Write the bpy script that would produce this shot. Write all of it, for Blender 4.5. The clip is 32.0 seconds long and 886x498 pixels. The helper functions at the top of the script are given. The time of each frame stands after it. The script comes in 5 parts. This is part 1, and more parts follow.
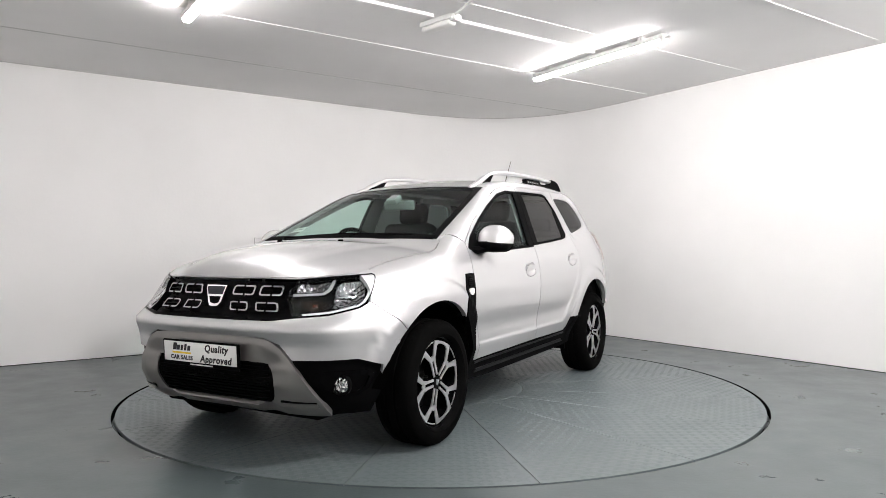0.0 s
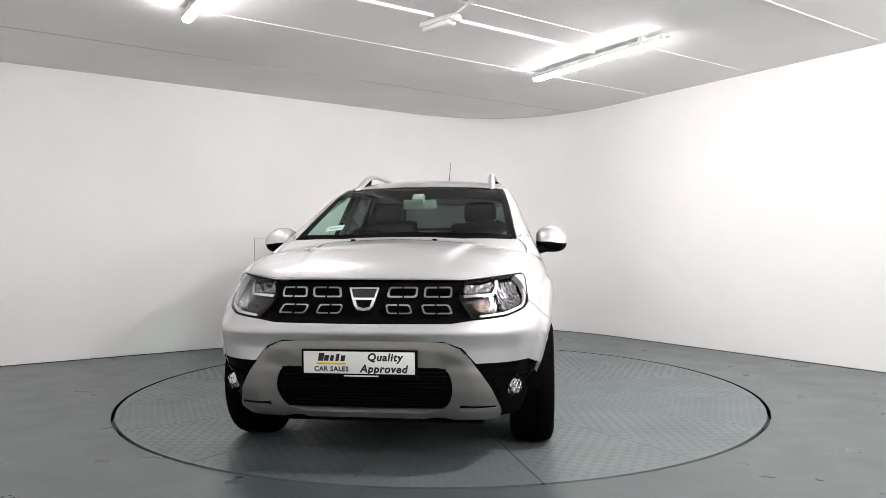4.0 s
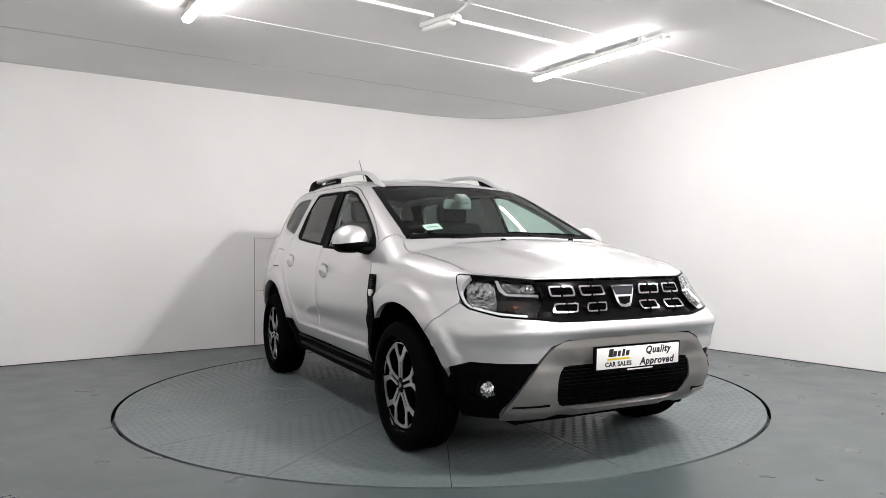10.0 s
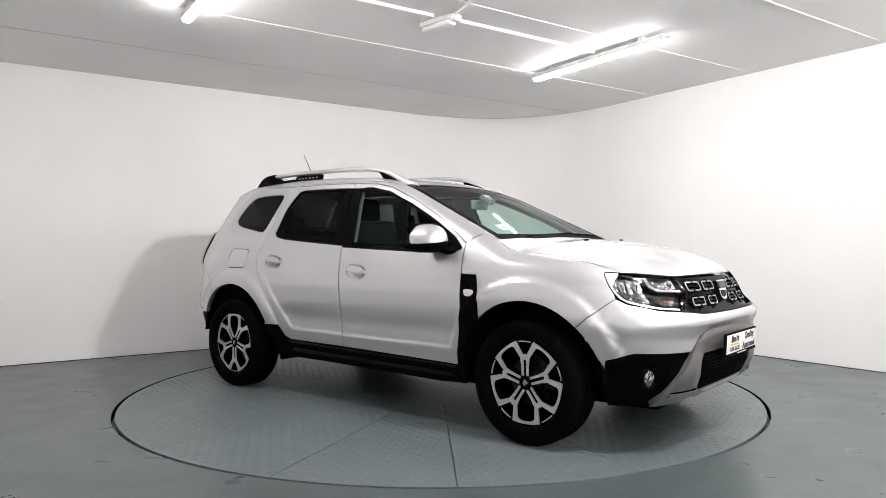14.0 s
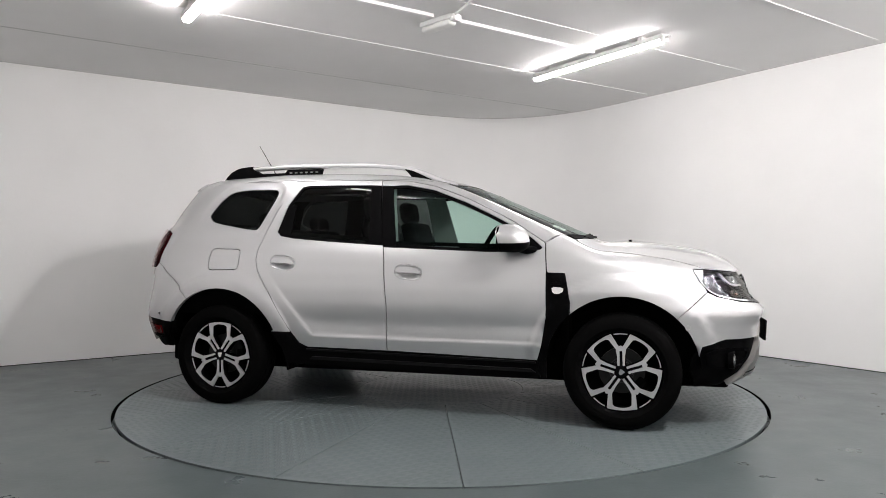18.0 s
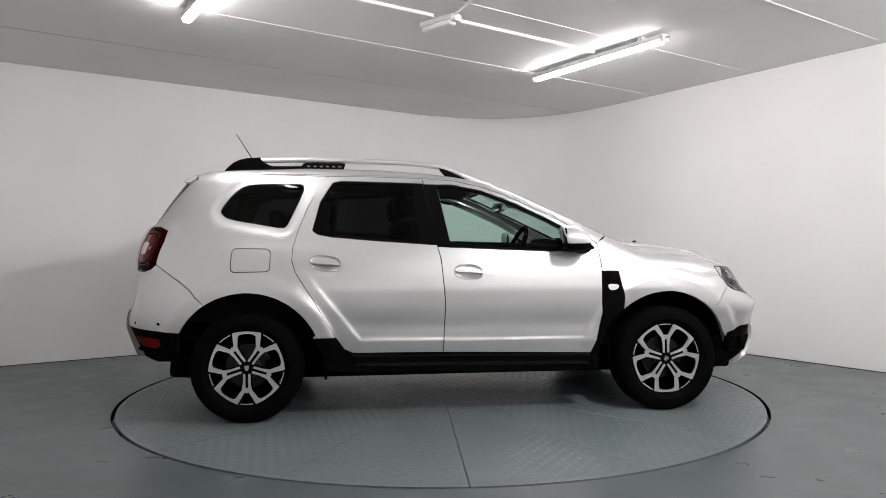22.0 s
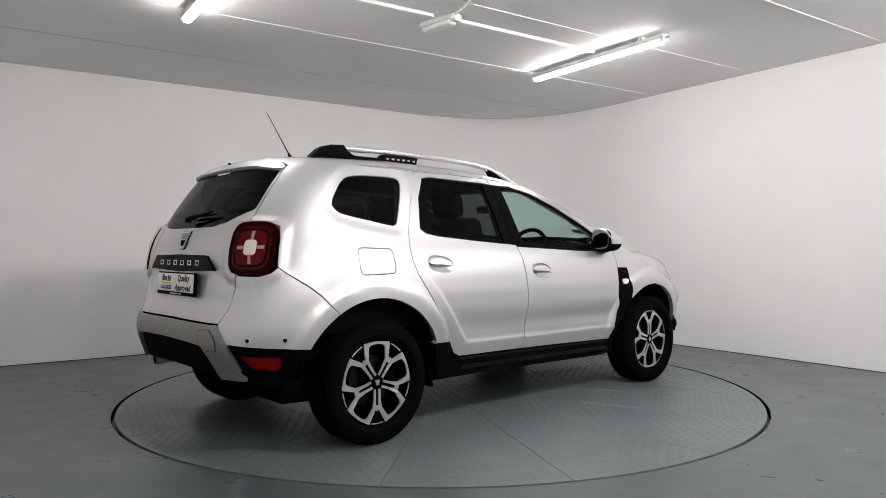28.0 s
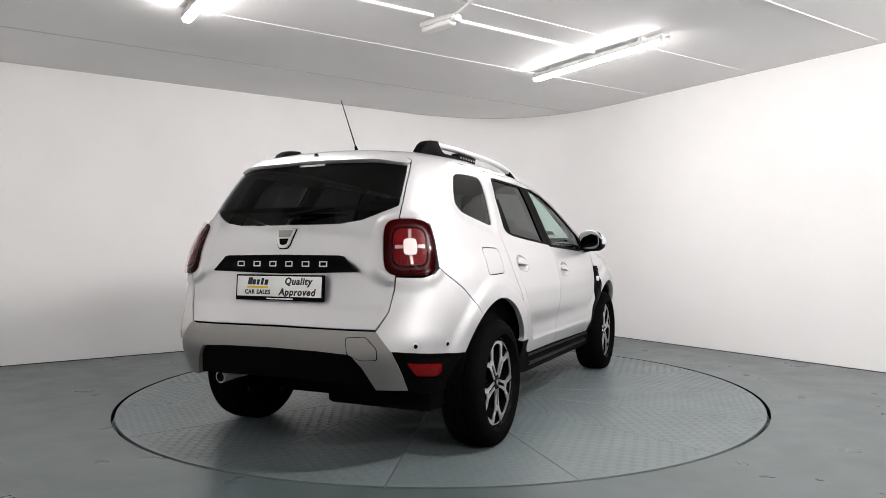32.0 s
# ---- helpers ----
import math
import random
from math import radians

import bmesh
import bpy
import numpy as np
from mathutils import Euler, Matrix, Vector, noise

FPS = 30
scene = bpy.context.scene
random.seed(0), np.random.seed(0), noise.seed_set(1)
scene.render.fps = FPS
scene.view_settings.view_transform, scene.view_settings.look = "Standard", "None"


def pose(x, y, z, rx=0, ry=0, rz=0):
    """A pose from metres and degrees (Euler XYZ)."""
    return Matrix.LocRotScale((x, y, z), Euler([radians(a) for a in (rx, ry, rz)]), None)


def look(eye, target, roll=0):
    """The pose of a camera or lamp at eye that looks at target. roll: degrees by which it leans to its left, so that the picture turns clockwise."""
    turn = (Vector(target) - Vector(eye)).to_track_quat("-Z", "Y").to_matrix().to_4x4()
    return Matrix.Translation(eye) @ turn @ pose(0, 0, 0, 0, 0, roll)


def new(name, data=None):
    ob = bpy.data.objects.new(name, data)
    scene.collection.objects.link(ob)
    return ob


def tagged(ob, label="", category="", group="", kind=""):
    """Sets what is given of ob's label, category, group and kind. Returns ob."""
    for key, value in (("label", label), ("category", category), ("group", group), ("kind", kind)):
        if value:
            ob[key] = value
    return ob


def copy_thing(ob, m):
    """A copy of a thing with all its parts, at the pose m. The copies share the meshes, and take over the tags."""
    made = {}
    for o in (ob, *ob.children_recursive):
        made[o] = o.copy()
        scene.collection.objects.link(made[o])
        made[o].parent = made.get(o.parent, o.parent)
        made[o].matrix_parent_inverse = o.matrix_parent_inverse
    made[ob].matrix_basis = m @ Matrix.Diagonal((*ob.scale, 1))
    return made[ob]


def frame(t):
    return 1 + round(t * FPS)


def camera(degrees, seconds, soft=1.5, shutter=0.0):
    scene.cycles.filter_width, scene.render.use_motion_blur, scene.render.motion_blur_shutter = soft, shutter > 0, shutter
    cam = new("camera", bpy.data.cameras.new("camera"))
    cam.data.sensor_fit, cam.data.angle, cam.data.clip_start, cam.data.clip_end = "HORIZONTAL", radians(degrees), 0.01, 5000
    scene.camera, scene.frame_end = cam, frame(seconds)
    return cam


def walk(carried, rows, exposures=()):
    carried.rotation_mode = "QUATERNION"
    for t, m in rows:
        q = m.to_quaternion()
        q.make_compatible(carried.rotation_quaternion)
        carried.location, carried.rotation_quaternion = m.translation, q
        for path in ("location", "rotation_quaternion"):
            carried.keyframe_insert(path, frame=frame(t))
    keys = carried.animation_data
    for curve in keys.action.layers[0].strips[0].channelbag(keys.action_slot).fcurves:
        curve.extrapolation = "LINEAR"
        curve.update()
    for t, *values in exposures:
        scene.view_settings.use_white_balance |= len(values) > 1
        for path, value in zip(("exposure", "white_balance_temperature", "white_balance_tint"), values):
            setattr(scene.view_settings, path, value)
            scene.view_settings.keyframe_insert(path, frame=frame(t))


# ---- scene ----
from mathutils.geometry import delaunay_2d_cdt

cam = camera(64.37, 32.0, soft=0.7)
EYE = (0.0, -5.379, 1.054)
VIEW = look(EYE, (0.0171, 0.0, 1.0541), -0.205)
walk(cam, [(0.0, VIEW), (32.0, VIEW)], [(0.0, 0.0), (14.0, 0.0), (17.0, -0.10), (19.0, -0.47), (25.0, -0.55), (28.0, -0.55), (30.0, -0.25), (32.0, -0.1)])

# ---- world: a closed room, so the sky outside only fills what no wall shuts off ----
world = bpy.data.worlds.new("world")
scene.world = world
world.use_nodes = True
world.node_tree.nodes["Background"].inputs[0].default_value = (0.5, 0.5, 0.5, 1)
world.node_tree.nodes["Background"].inputs[1].default_value = 0.05
TUBE_LIGHT, FILL_TUBE_LIGHT = 90.0, 211.0
FLOOD_LIGHT = 600.0


# ---- materials ----
def material(name, colour, rough=0.5, metal=0.0, coat=0.0, spread=0.0, scale=8.0, bump=0.0, bump_scale=60.0, emit=0.0, ior=1.45, spec=0.5):
    m = bpy.data.materials.new(name)
    m.use_nodes = True
    nt = m.node_tree
    b = nt.nodes["Principled BSDF"]
    b.inputs["Base Color"].default_value = (*colour, 1)
    b.inputs["Roughness"].default_value = rough
    b.inputs["Metallic"].default_value = metal
    b.inputs["Coat Weight"].default_value = coat
    b.inputs["Coat Roughness"].default_value = 0.012
    b.inputs["IOR"].default_value = ior
    b.inputs["Specular IOR Level"].default_value = spec
    if emit:
        b.inputs["Emission Color"].default_value = (*colour, 1)
        b.inputs["Emission Strength"].default_value = emit
    co = nt.nodes.new("ShaderNodeTexCoord")
    if spread:
        n = nt.nodes.new("ShaderNodeTexNoise")
        n.inputs["Scale"].default_value = scale
        n.inputs["Detail"].default_value = 6
        nt.links.new(co.outputs["Object"], n.inputs["Vector"])
        r = nt.nodes.new("ShaderNodeMapRange")
        r.inputs[1].default_value, r.inputs[2].default_value = 0.3, 0.7
        r.inputs[3].default_value, r.inputs[4].default_value = 1 - spread, 1 + spread
        nt.links.new(n.outputs["Fac"], r.inputs[0])
        v = nt.nodes.new("ShaderNodeVectorMath")
        v.operation = "MULTIPLY"
        v.inputs[0].default_value = colour
        nt.links.new(r.outputs[0], v.inputs[1])
        nt.links.new(v.outputs[0], b.inputs["Base Color"])
    if bump:
        n2 = nt.nodes.new("ShaderNodeTexNoise")
        n2.inputs["Scale"].default_value = bump_scale
        n2.inputs["Detail"].default_value = 4
        nt.links.new(co.outputs["Object"], n2.inputs["Vector"])
        bp = nt.nodes.new("ShaderNodeBump")
        bp.inputs["Strength"].default_value = bump
        bp.inputs["Distance"].default_value = 0.004
        nt.links.new(n2.outputs["Fac"], bp.inputs["Height"])
        nt.links.new(bp.outputs[0], b.inputs["Normal"])
    return m


def glass(name, tint, rough=0.0, face=0.03, edge=0.97):
    """A thin pane: a tinted see-through sheet with a clear reflection, alike from both sides."""
    m = bpy.data.materials.new(name)
    m.use_nodes = True
    nt = m.node_tree
    nt.nodes.clear()
    o = nt.nodes.new("ShaderNodeOutputMaterial")
    t = nt.nodes.new("ShaderNodeBsdfTransparent")
    t.inputs[0].default_value = (*tint, 1)
    g = nt.nodes.new("ShaderNodeBsdfGlossy")
    g.inputs["Roughness"].default_value = rough
    f = nt.nodes.new("ShaderNodeLayerWeight")
    f.inputs[0].default_value = 0.5
    p5 = nt.nodes.new("ShaderNodeMath")
    p5.operation = "POWER"
    p5.inputs[1].default_value = 5.0
    gloss = nt.nodes.new("ShaderNodeMath")
    gloss.operation = "MULTIPLY_ADD"
    gloss.inputs[1].default_value, gloss.inputs[2].default_value = edge, face
    mix = nt.nodes.new("ShaderNodeMixShader")
    nt.links.new(f.outputs["Facing"], p5.inputs[0])
    nt.links.new(p5.outputs[0], gloss.inputs[0])
    nt.links.new(gloss.outputs[0], mix.inputs[0])
    nt.links.new(t.outputs[0], mix.inputs[1])
    nt.links.new(g.outputs[0], mix.inputs[2])
    nt.links.new(mix.outputs[0], o.inputs[0])
    return m


PAINT = material("silver paint", (0.565, 0.565, 0.571), 0.42, 0.70, coat=1.0)
PAINT.node_tree.nodes["Principled BSDF"].inputs["Coat IOR"].default_value = 1.75
BLACK = material("black plastic", (0.003, 0.003, 0.0032), 0.55, bump=0.15, bump_scale=400, spec=0.015)
SATIN_BLACK = material("satin black plastic", (0.006, 0.006, 0.0062), 0.38, spec=0.14)
GLOSS_BLACK = material("gloss black", (0.003, 0.003, 0.0033), 0.12, spec=0.03)
SKID = material("grey satin plastic", (0.24, 0.232, 0.224), 0.34, 0.6)
CHROME = material("chrome", (0.85, 0.85, 0.86), 0.08, 1.0)
ALLOY = material("polished alloy", (0.58, 0.58, 0.59), 0.33, 0.85)
MIRROR_GLASS = material("mirror glass", (0.14, 0.14, 0.145), 0.03, 1.0)
RUBBER = material("tyre rubber", (0.003, 0.003, 0.003), 0.7, bump=0.2, bump_scale=150, spec=0.008)
DARK = material("dark trim", (0.003, 0.003, 0.0031), 0.8, spec=0.006)
CLOTH = material("seat cloth", (0.010, 0.010, 0.011), 0.9, spec=0.1, bump=0.3, bump_scale=300)
GLASS = glass("window glass", (0.70, 0.84, 0.79), face=0.010, edge=0.6)
PRIVACY = glass("privacy glass", (0.085, 0.093, 0.091), face=0.016, edge=0.75)
CLEAR = glass("clear lens", (0.93, 0.94, 0.95))
RED = material("red lens", (0.018, 0.0006, 0.0008), 0.10, spec=0.03)
AMBER = material("amber lens", (0.055, 0.042, 0.035), 0.16, 0.8, bump=0.8, bump_scale=70)
ORANGE = material("orange bulb", (0.12, 0.03, 0.010), 0.3)
WHITE = material("white plastic", (0.75, 0.75, 0.74), 0.35)
YELLOW = material("yellow print", (0.75, 0.52, 0.02), 0.5)
INK = material("black print", (0.01, 0.01, 0.012), 0.5)
WALL = material("white painted wall", (0.85, 0.845, 0.84), 0.75, spread=0.02, scale=1.5, bump=0.25, bump_scale=35)
CEILING = material("white painted ceiling board", (0.83, 0.825, 0.82), 0.8, spread=0.025, scale=1.2, bump=0.1, bump_scale=20)


def painted_floor(name, colour, rough):
    """Worn floor paint: broad cloudy patches, fine grain, dark scuffs and specks."""
    m = material(name, colour, rough, spread=0.06, scale=1.1, bump=0.12, bump_scale=45)
    nt = m.node_tree
    b = nt.nodes["Principled BSDF"]
    co = nt.nodes["Texture Coordinate"]
    first = b.inputs["Base Color"].links[0].from_socket

    def noise_range(scale, lo, hi, out_lo, out_hi, stretch=None):
        n = nt.nodes.new("ShaderNodeTexNoise")
        n.inputs["Scale"].default_value = scale
        n.inputs["Detail"].default_value = 8
        n.inputs["Roughness"].default_value = 0.62
        src = co.outputs["Object"]
        if stretch:
            mp = nt.nodes.new("ShaderNodeMapping")
            mp.inputs["Scale"].default_value = stretch
            mp.inputs["Rotation"].default_value = (0, 0, 0.6)
            nt.links.new(src, mp.inputs[0])
            src = mp.outputs[0]
        nt.links.new(src, n.inputs["Vector"])
        r = nt.nodes.new("ShaderNodeMapRange")
        for k, v in zip((1, 2, 3, 4), (lo, hi, out_lo, out_hi)):
            r.inputs[k].default_value = v
        nt.links.new(n.outputs["Fac"], r.inputs[0])
        return r.outputs[0]

    def times(a, bsock):
        v = nt.nodes.new("ShaderNodeVectorMath")
        v.operation = "MULTIPLY"
        nt.links.new(a, v.inputs[0])
        nt.links.new(bsock, v.inputs[1])
        return v.outputs[0]

    scuffs = noise_range(0.9, 0.55, 0.78, 1.0, 0.96, (1.0, 2.5, 1.0))
    specks = noise_range(38.0, 0.745, 0.78, 1.0, 0.5)
    worn = noise_range(0.8, 0.35, 0.7, 0.96, 1.05)
    nt.links.new(times(times(times(first, scuffs), specks), worn), b.inputs["Base Color"])
    nt.links.new(noise_range(3.0, 0.3, 0.7, rough - 0.04, rough + 0.06), b.inputs["Roughness"])
    return m


FLOOR = painted_floor("grey-green floor paint", (0.069, 0.087, 0.090), 0.30)
PLATE = painted_floor("painted chequer plate", (0.116, 0.139, 0.144), 0.33)


def faceted(name, colour, rough, scale, stretch, depth):
    """Mirror metal pressed in small facets."""
    m = material(name, colour, rough, 1.0)
    nt = m.node_tree
    co = nt.nodes["Texture Coordinate"]
    mp = nt.nodes.new("ShaderNodeMapping")
    mp.inputs["Scale"].default_value = stretch
    v = nt.nodes.new("ShaderNodeTexVoronoi")
    v.inputs["Scale"].default_value = scale
    b = nt.nodes.new("ShaderNodeBump")
    b.inputs["Distance"].default_value = depth
    nt.links.new(co.outputs["Object"], mp.inputs[0])
    nt.links.new(mp.outputs[0], v.inputs["Vector"])
    nt.links.new(v.outputs["Distance"], b.inputs["Height"])
    nt.links.new(b.outputs[0], nt.nodes["Principled BSDF"].inputs["Normal"])
    return m


BEZEL = material("dark chrome bezel", (0.022, 0.022, 0.023), 0.25, 0.6)
REFLECTOR = faceted("faceted reflector", (0.42, 0.42, 0.43), 0.10, 60, (1, 1, 0.35), 0.012)
FOG_REFLECTOR = faceted("fog reflector", (0.5, 0.5, 0.5), 0.12, 70, (1, 1, 0.6), 0.010)
LAMP_WHITE = material("pale lamp arm", (0.50, 0.40, 0.38), 0.25, 0.3)
SMOKED_GREY = material("dark badge field", (0.05, 0.05, 0.06), 0.2, 0.6)
ORNAMENT = material("bright ornament", (0.36, 0.36, 0.37), 0.16, 1.0)
LIGHT_GUIDE = material("light guide", (0.85, 0.86, 0.87), 0.2, 0.2, coat=1.0)
SATIN = material("satin silver", (0.62, 0.62, 0.63), 0.35, 0.7)
SMOKED = material("smoked red ring", (0.045, 0.004, 0.005), 0.3, spec=0.1)
BRIGHT_RED = material("red lamp field", (0.10, 0.002, 0.003), 0.3, spec=0.1, bump=0.5, bump_scale=120)
REFLEX = material("red reflex", (0.10, 0.001, 0.0015), 0.15, coat=0.25, spec=0.1, bump=0.4, bump_scale=200)
FROSTED = material("frosted lamp", (0.80, 0.77, 0.75), 0.22, coat=0.5, bump=0.5, bump_scale=120)
LAMP_COVER = glass("lamp cover", (0.97, 0.92, 0.92), face=0.008, edge=0.5)
DISC_STEEL = material("brake steel", (0.014, 0.014, 0.014), 0.5, 0.6)
PLATE_WHITE = material("plate white", (0.78, 0.78, 0.76), 0.3)
LINING = material("grey lining", (0.24, 0.25, 0.245), 0.9)
BOUNCE_WALL = material("pale bounce wall", (0.74, 0.735, 0.73), 0.8, spread=0.03, scale=1.5)
STRIP = material("bright white strip", (0.87, 0.87, 0.865), 0.5)
JOINT = material("grey joint", (0.36, 0.35, 0.34), 0.8)
FLOOD = material("floodlight lens", (1.0, 0.955, 0.945), 0.4, emit=FLOOD_LIGHT)
TUBE = material("tube diffuser", (1.0, 0.957, 0.952), 0.4, emit=TUBE_LIGHT)
# stronger glow for the added fill battens, so the seen pair stays dim
FILL_TUBE = material("fill tube diffuser", (1.0, 0.957, 0.952), 0.4, emit=FILL_TUBE_LIGHT)


# ---- mesh helpers ----
def mesh_object(name, verts, faces, mat, parent=None, label="", smooth=False, normals=None):
    me = bpy.data.meshes.new(name)
    me.from_pydata([tuple(map(float, v)) for v in verts], [], [tuple(map(int, f)) for f in faces])
    if smooth:
        me.polygons.foreach_set("use_smooth", [True] * len(me.polygons))
    if normals is not None:
        me.normals_split_custom_set_from_vertices([tuple(map(float, n)) for n in normals])
    me.materials.append(mat)
    ob = new(name, me)
    if parent is not None:
        ob.parent = parent
    if label:
        ob["label"] = label
    return ob


def part(name, bm, mat, parent=None, label="", smooth=True, angle=35):
    bmesh.ops.recalc_face_normals(bm, faces=bm.faces[:])
    me = bpy.data.meshes.new(name)
    for f in bm.faces:
        f.smooth = smooth
    if smooth:
        for e in bm.edges:
            if len(e.link_faces) == 2 and e.calc_face_angle(0) > radians(angle):
                e.smooth = False
    bm.to_mesh(me)
    bm.free()
    me.materials.append(mat)
    ob = new(name, me)
    if parent is not None:
        ob.parent = parent
    if label:
        ob["label"] = label
    return ob


def box(sx, sy, sz, m=None, bevel=0.0, seg=2):
    bm = bmesh.new()
    bmesh.ops.create_cube(bm, size=1.0)
    bmesh.ops.scale(bm, vec=(sx, sy, sz), verts=bm.verts)
    if bevel:
        bmesh.ops.bevel(bm, geom=bm.edges[:], offset=bevel, segments=seg, affect="EDGES", profile=0.5)
    if m is not None:
        bmesh.ops.transform(bm, matrix=m, verts=bm.verts)
    return bm


def join(*bms):
    out = bmesh.new()
    for b in bms:
        me = bpy.data.meshes.new("tmp")
        b.to_mesh(me)
        out.from_mesh(me)
        bpy.data.meshes.remove(me)
        b.free()
    return out


def revolve(profile, seg=48, m=None, closed=False):
    """A ring or bowl from (radius, height) rows, round the z axis."""
    bm = bmesh.new()
    rings = []
    for r, h in profile:
        rings.append([bm.verts.new((r * math.cos(2 * math.pi * i / seg), r * math.sin(2 * math.pi * i / seg), h)) for i in range(seg)])
    n = len(rings)
    for k in range(n if closed else n - 1):
        a, b = rings[k], rings[(k + 1) % n]
        for i in range(seg):
            j = (i + 1) % seg
            bm.faces.new((a[i], a[j], b[j], b[i]))
    if not closed:
        for ring in (rings[0], rings[-1]):
            if (ring[0].co.xy).length > 0.0005:
                bm.faces.new(ring)
    bmesh.ops.remove_doubles(bm, verts=bm.verts, dist=0.0002)
    if m is not None:
        bmesh.ops.transform(bm, matrix=m, verts=bm.verts)
    return bm


def tube(points, radius, seg=8, m=None, scale=(1, 1)):
    """A rod along a row of points; radius may be a list."""
    bm = bmesh.new()
    pts = [Vector(p) for p in points]
    rads = radius if isinstance(radius, (list, tuple)) else [radius] * len(pts)
    rings = []
    for i, p in enumerate(pts):
        d = (pts[min(i + 1, len(pts) - 1)] - pts[max(i - 1, 0)]).normalized()
        ref = Vector((0, 0, 1)) if abs(d.z) < 0.9 else Vector((1, 0, 0))
        u = d.cross(ref).normalized()
        v = u.cross(d).normalized()
        rings.append([bm.verts.new(p + (u * math.cos(a) * scale[0] + v * math.sin(a) * scale[1]) * rads[i])
                      for a in (2 * math.pi * k / seg for k in range(seg))])
    for a, b in zip(rings, rings[1:]):
        for k in range(seg):
            bm.faces.new((a[k], a[(k + 1) % seg], b[(k + 1) % seg], b[k]))
    bm.faces.new(rings[0])
    bm.faces.new(rings[-1])
    if m is not None:
        bmesh.ops.transform(bm, matrix=m, verts=bm.verts)
    return bm


def extrude_outline(points, depth, m=None, bevel=0.0):
    """A flat plate from an outline in x, y, from z = 0 up to depth."""
    bm = bmesh.new()
    f = bm.faces.new([bm.verts.new((x, y, 0)) for x, y in points])
    r = bmesh.ops.extrude_face_region(bm, geom=[f])
    top = [v for v in r["geom"] if isinstance(v, bmesh.types.BMVert)]
    bmesh.ops.translate(bm, vec=(0, 0, depth), verts=top)
    if bevel:
        edges = [e for e in bm.edges if all(v in top for v in e.verts)]
        bmesh.ops.bevel(bm, geom=edges, offset=bevel, segments=2, affect="EDGES", profile=0.5)
    if m is not None:
        bmesh.ops.transform(bm, matrix=m, verts=bm.verts)
    return bm


def rounded(points, soft):
    for _ in range(soft):
        out = []
        for i, p in enumerate(points):
            q = points[(i + 1) % len(points)]
            out += [(p[0] * 0.78 + q[0] * 0.22, p[1] * 0.78 + q[1] * 0.22), (p[0] * 0.22 + q[0] * 0.78, p[1] * 0.22 + q[1] * 0.78)]
        points = out
    return points


def dense(points, step):
    out = []
    for i, p in enumerate(points):
        q = points[(i + 1) % len(points)]
        n = max(1, int(math.hypot(q[0] - p[0], q[1] - p[1]) / step + 0.5))
        out += [(p[0] + (q[0] - p[0]) * k / n, p[1] + (q[1] - p[1]) * k / n) for k in range(n)]
    return np.array(out)


def inset(p, d):
    area = 0.5 * np.sum(p[:, 0] * np.roll(p[:, 1], -1) - np.roll(p[:, 0], -1) * p[:, 1])
    t = np.roll(p, -1, 0) - np.roll(p, 1, 0)
    t /= np.maximum(np.linalg.norm(t, axis=1, keepdims=True), 1e-9)
    return p + np.stack([-t[:, 1], t[:, 0]], 1) * d * (1 if area > 0 else -1)


def within(p, poly):
    x, y = p[:, 0][:, None], p[:, 1][:, None]
    x0, y0 = poly[:, 0], poly[:, 1]
    x1, y1 = np.roll(x0, -1), np.roll(y0, -1)
    cross = ((y0 > y) != (y1 > y)) & (x < (x1 - x0) * (y - y0) / np.where(y1 == y0, 1e-12, y1 - y0) + x0)
    return cross.sum(1) % 2 == 1


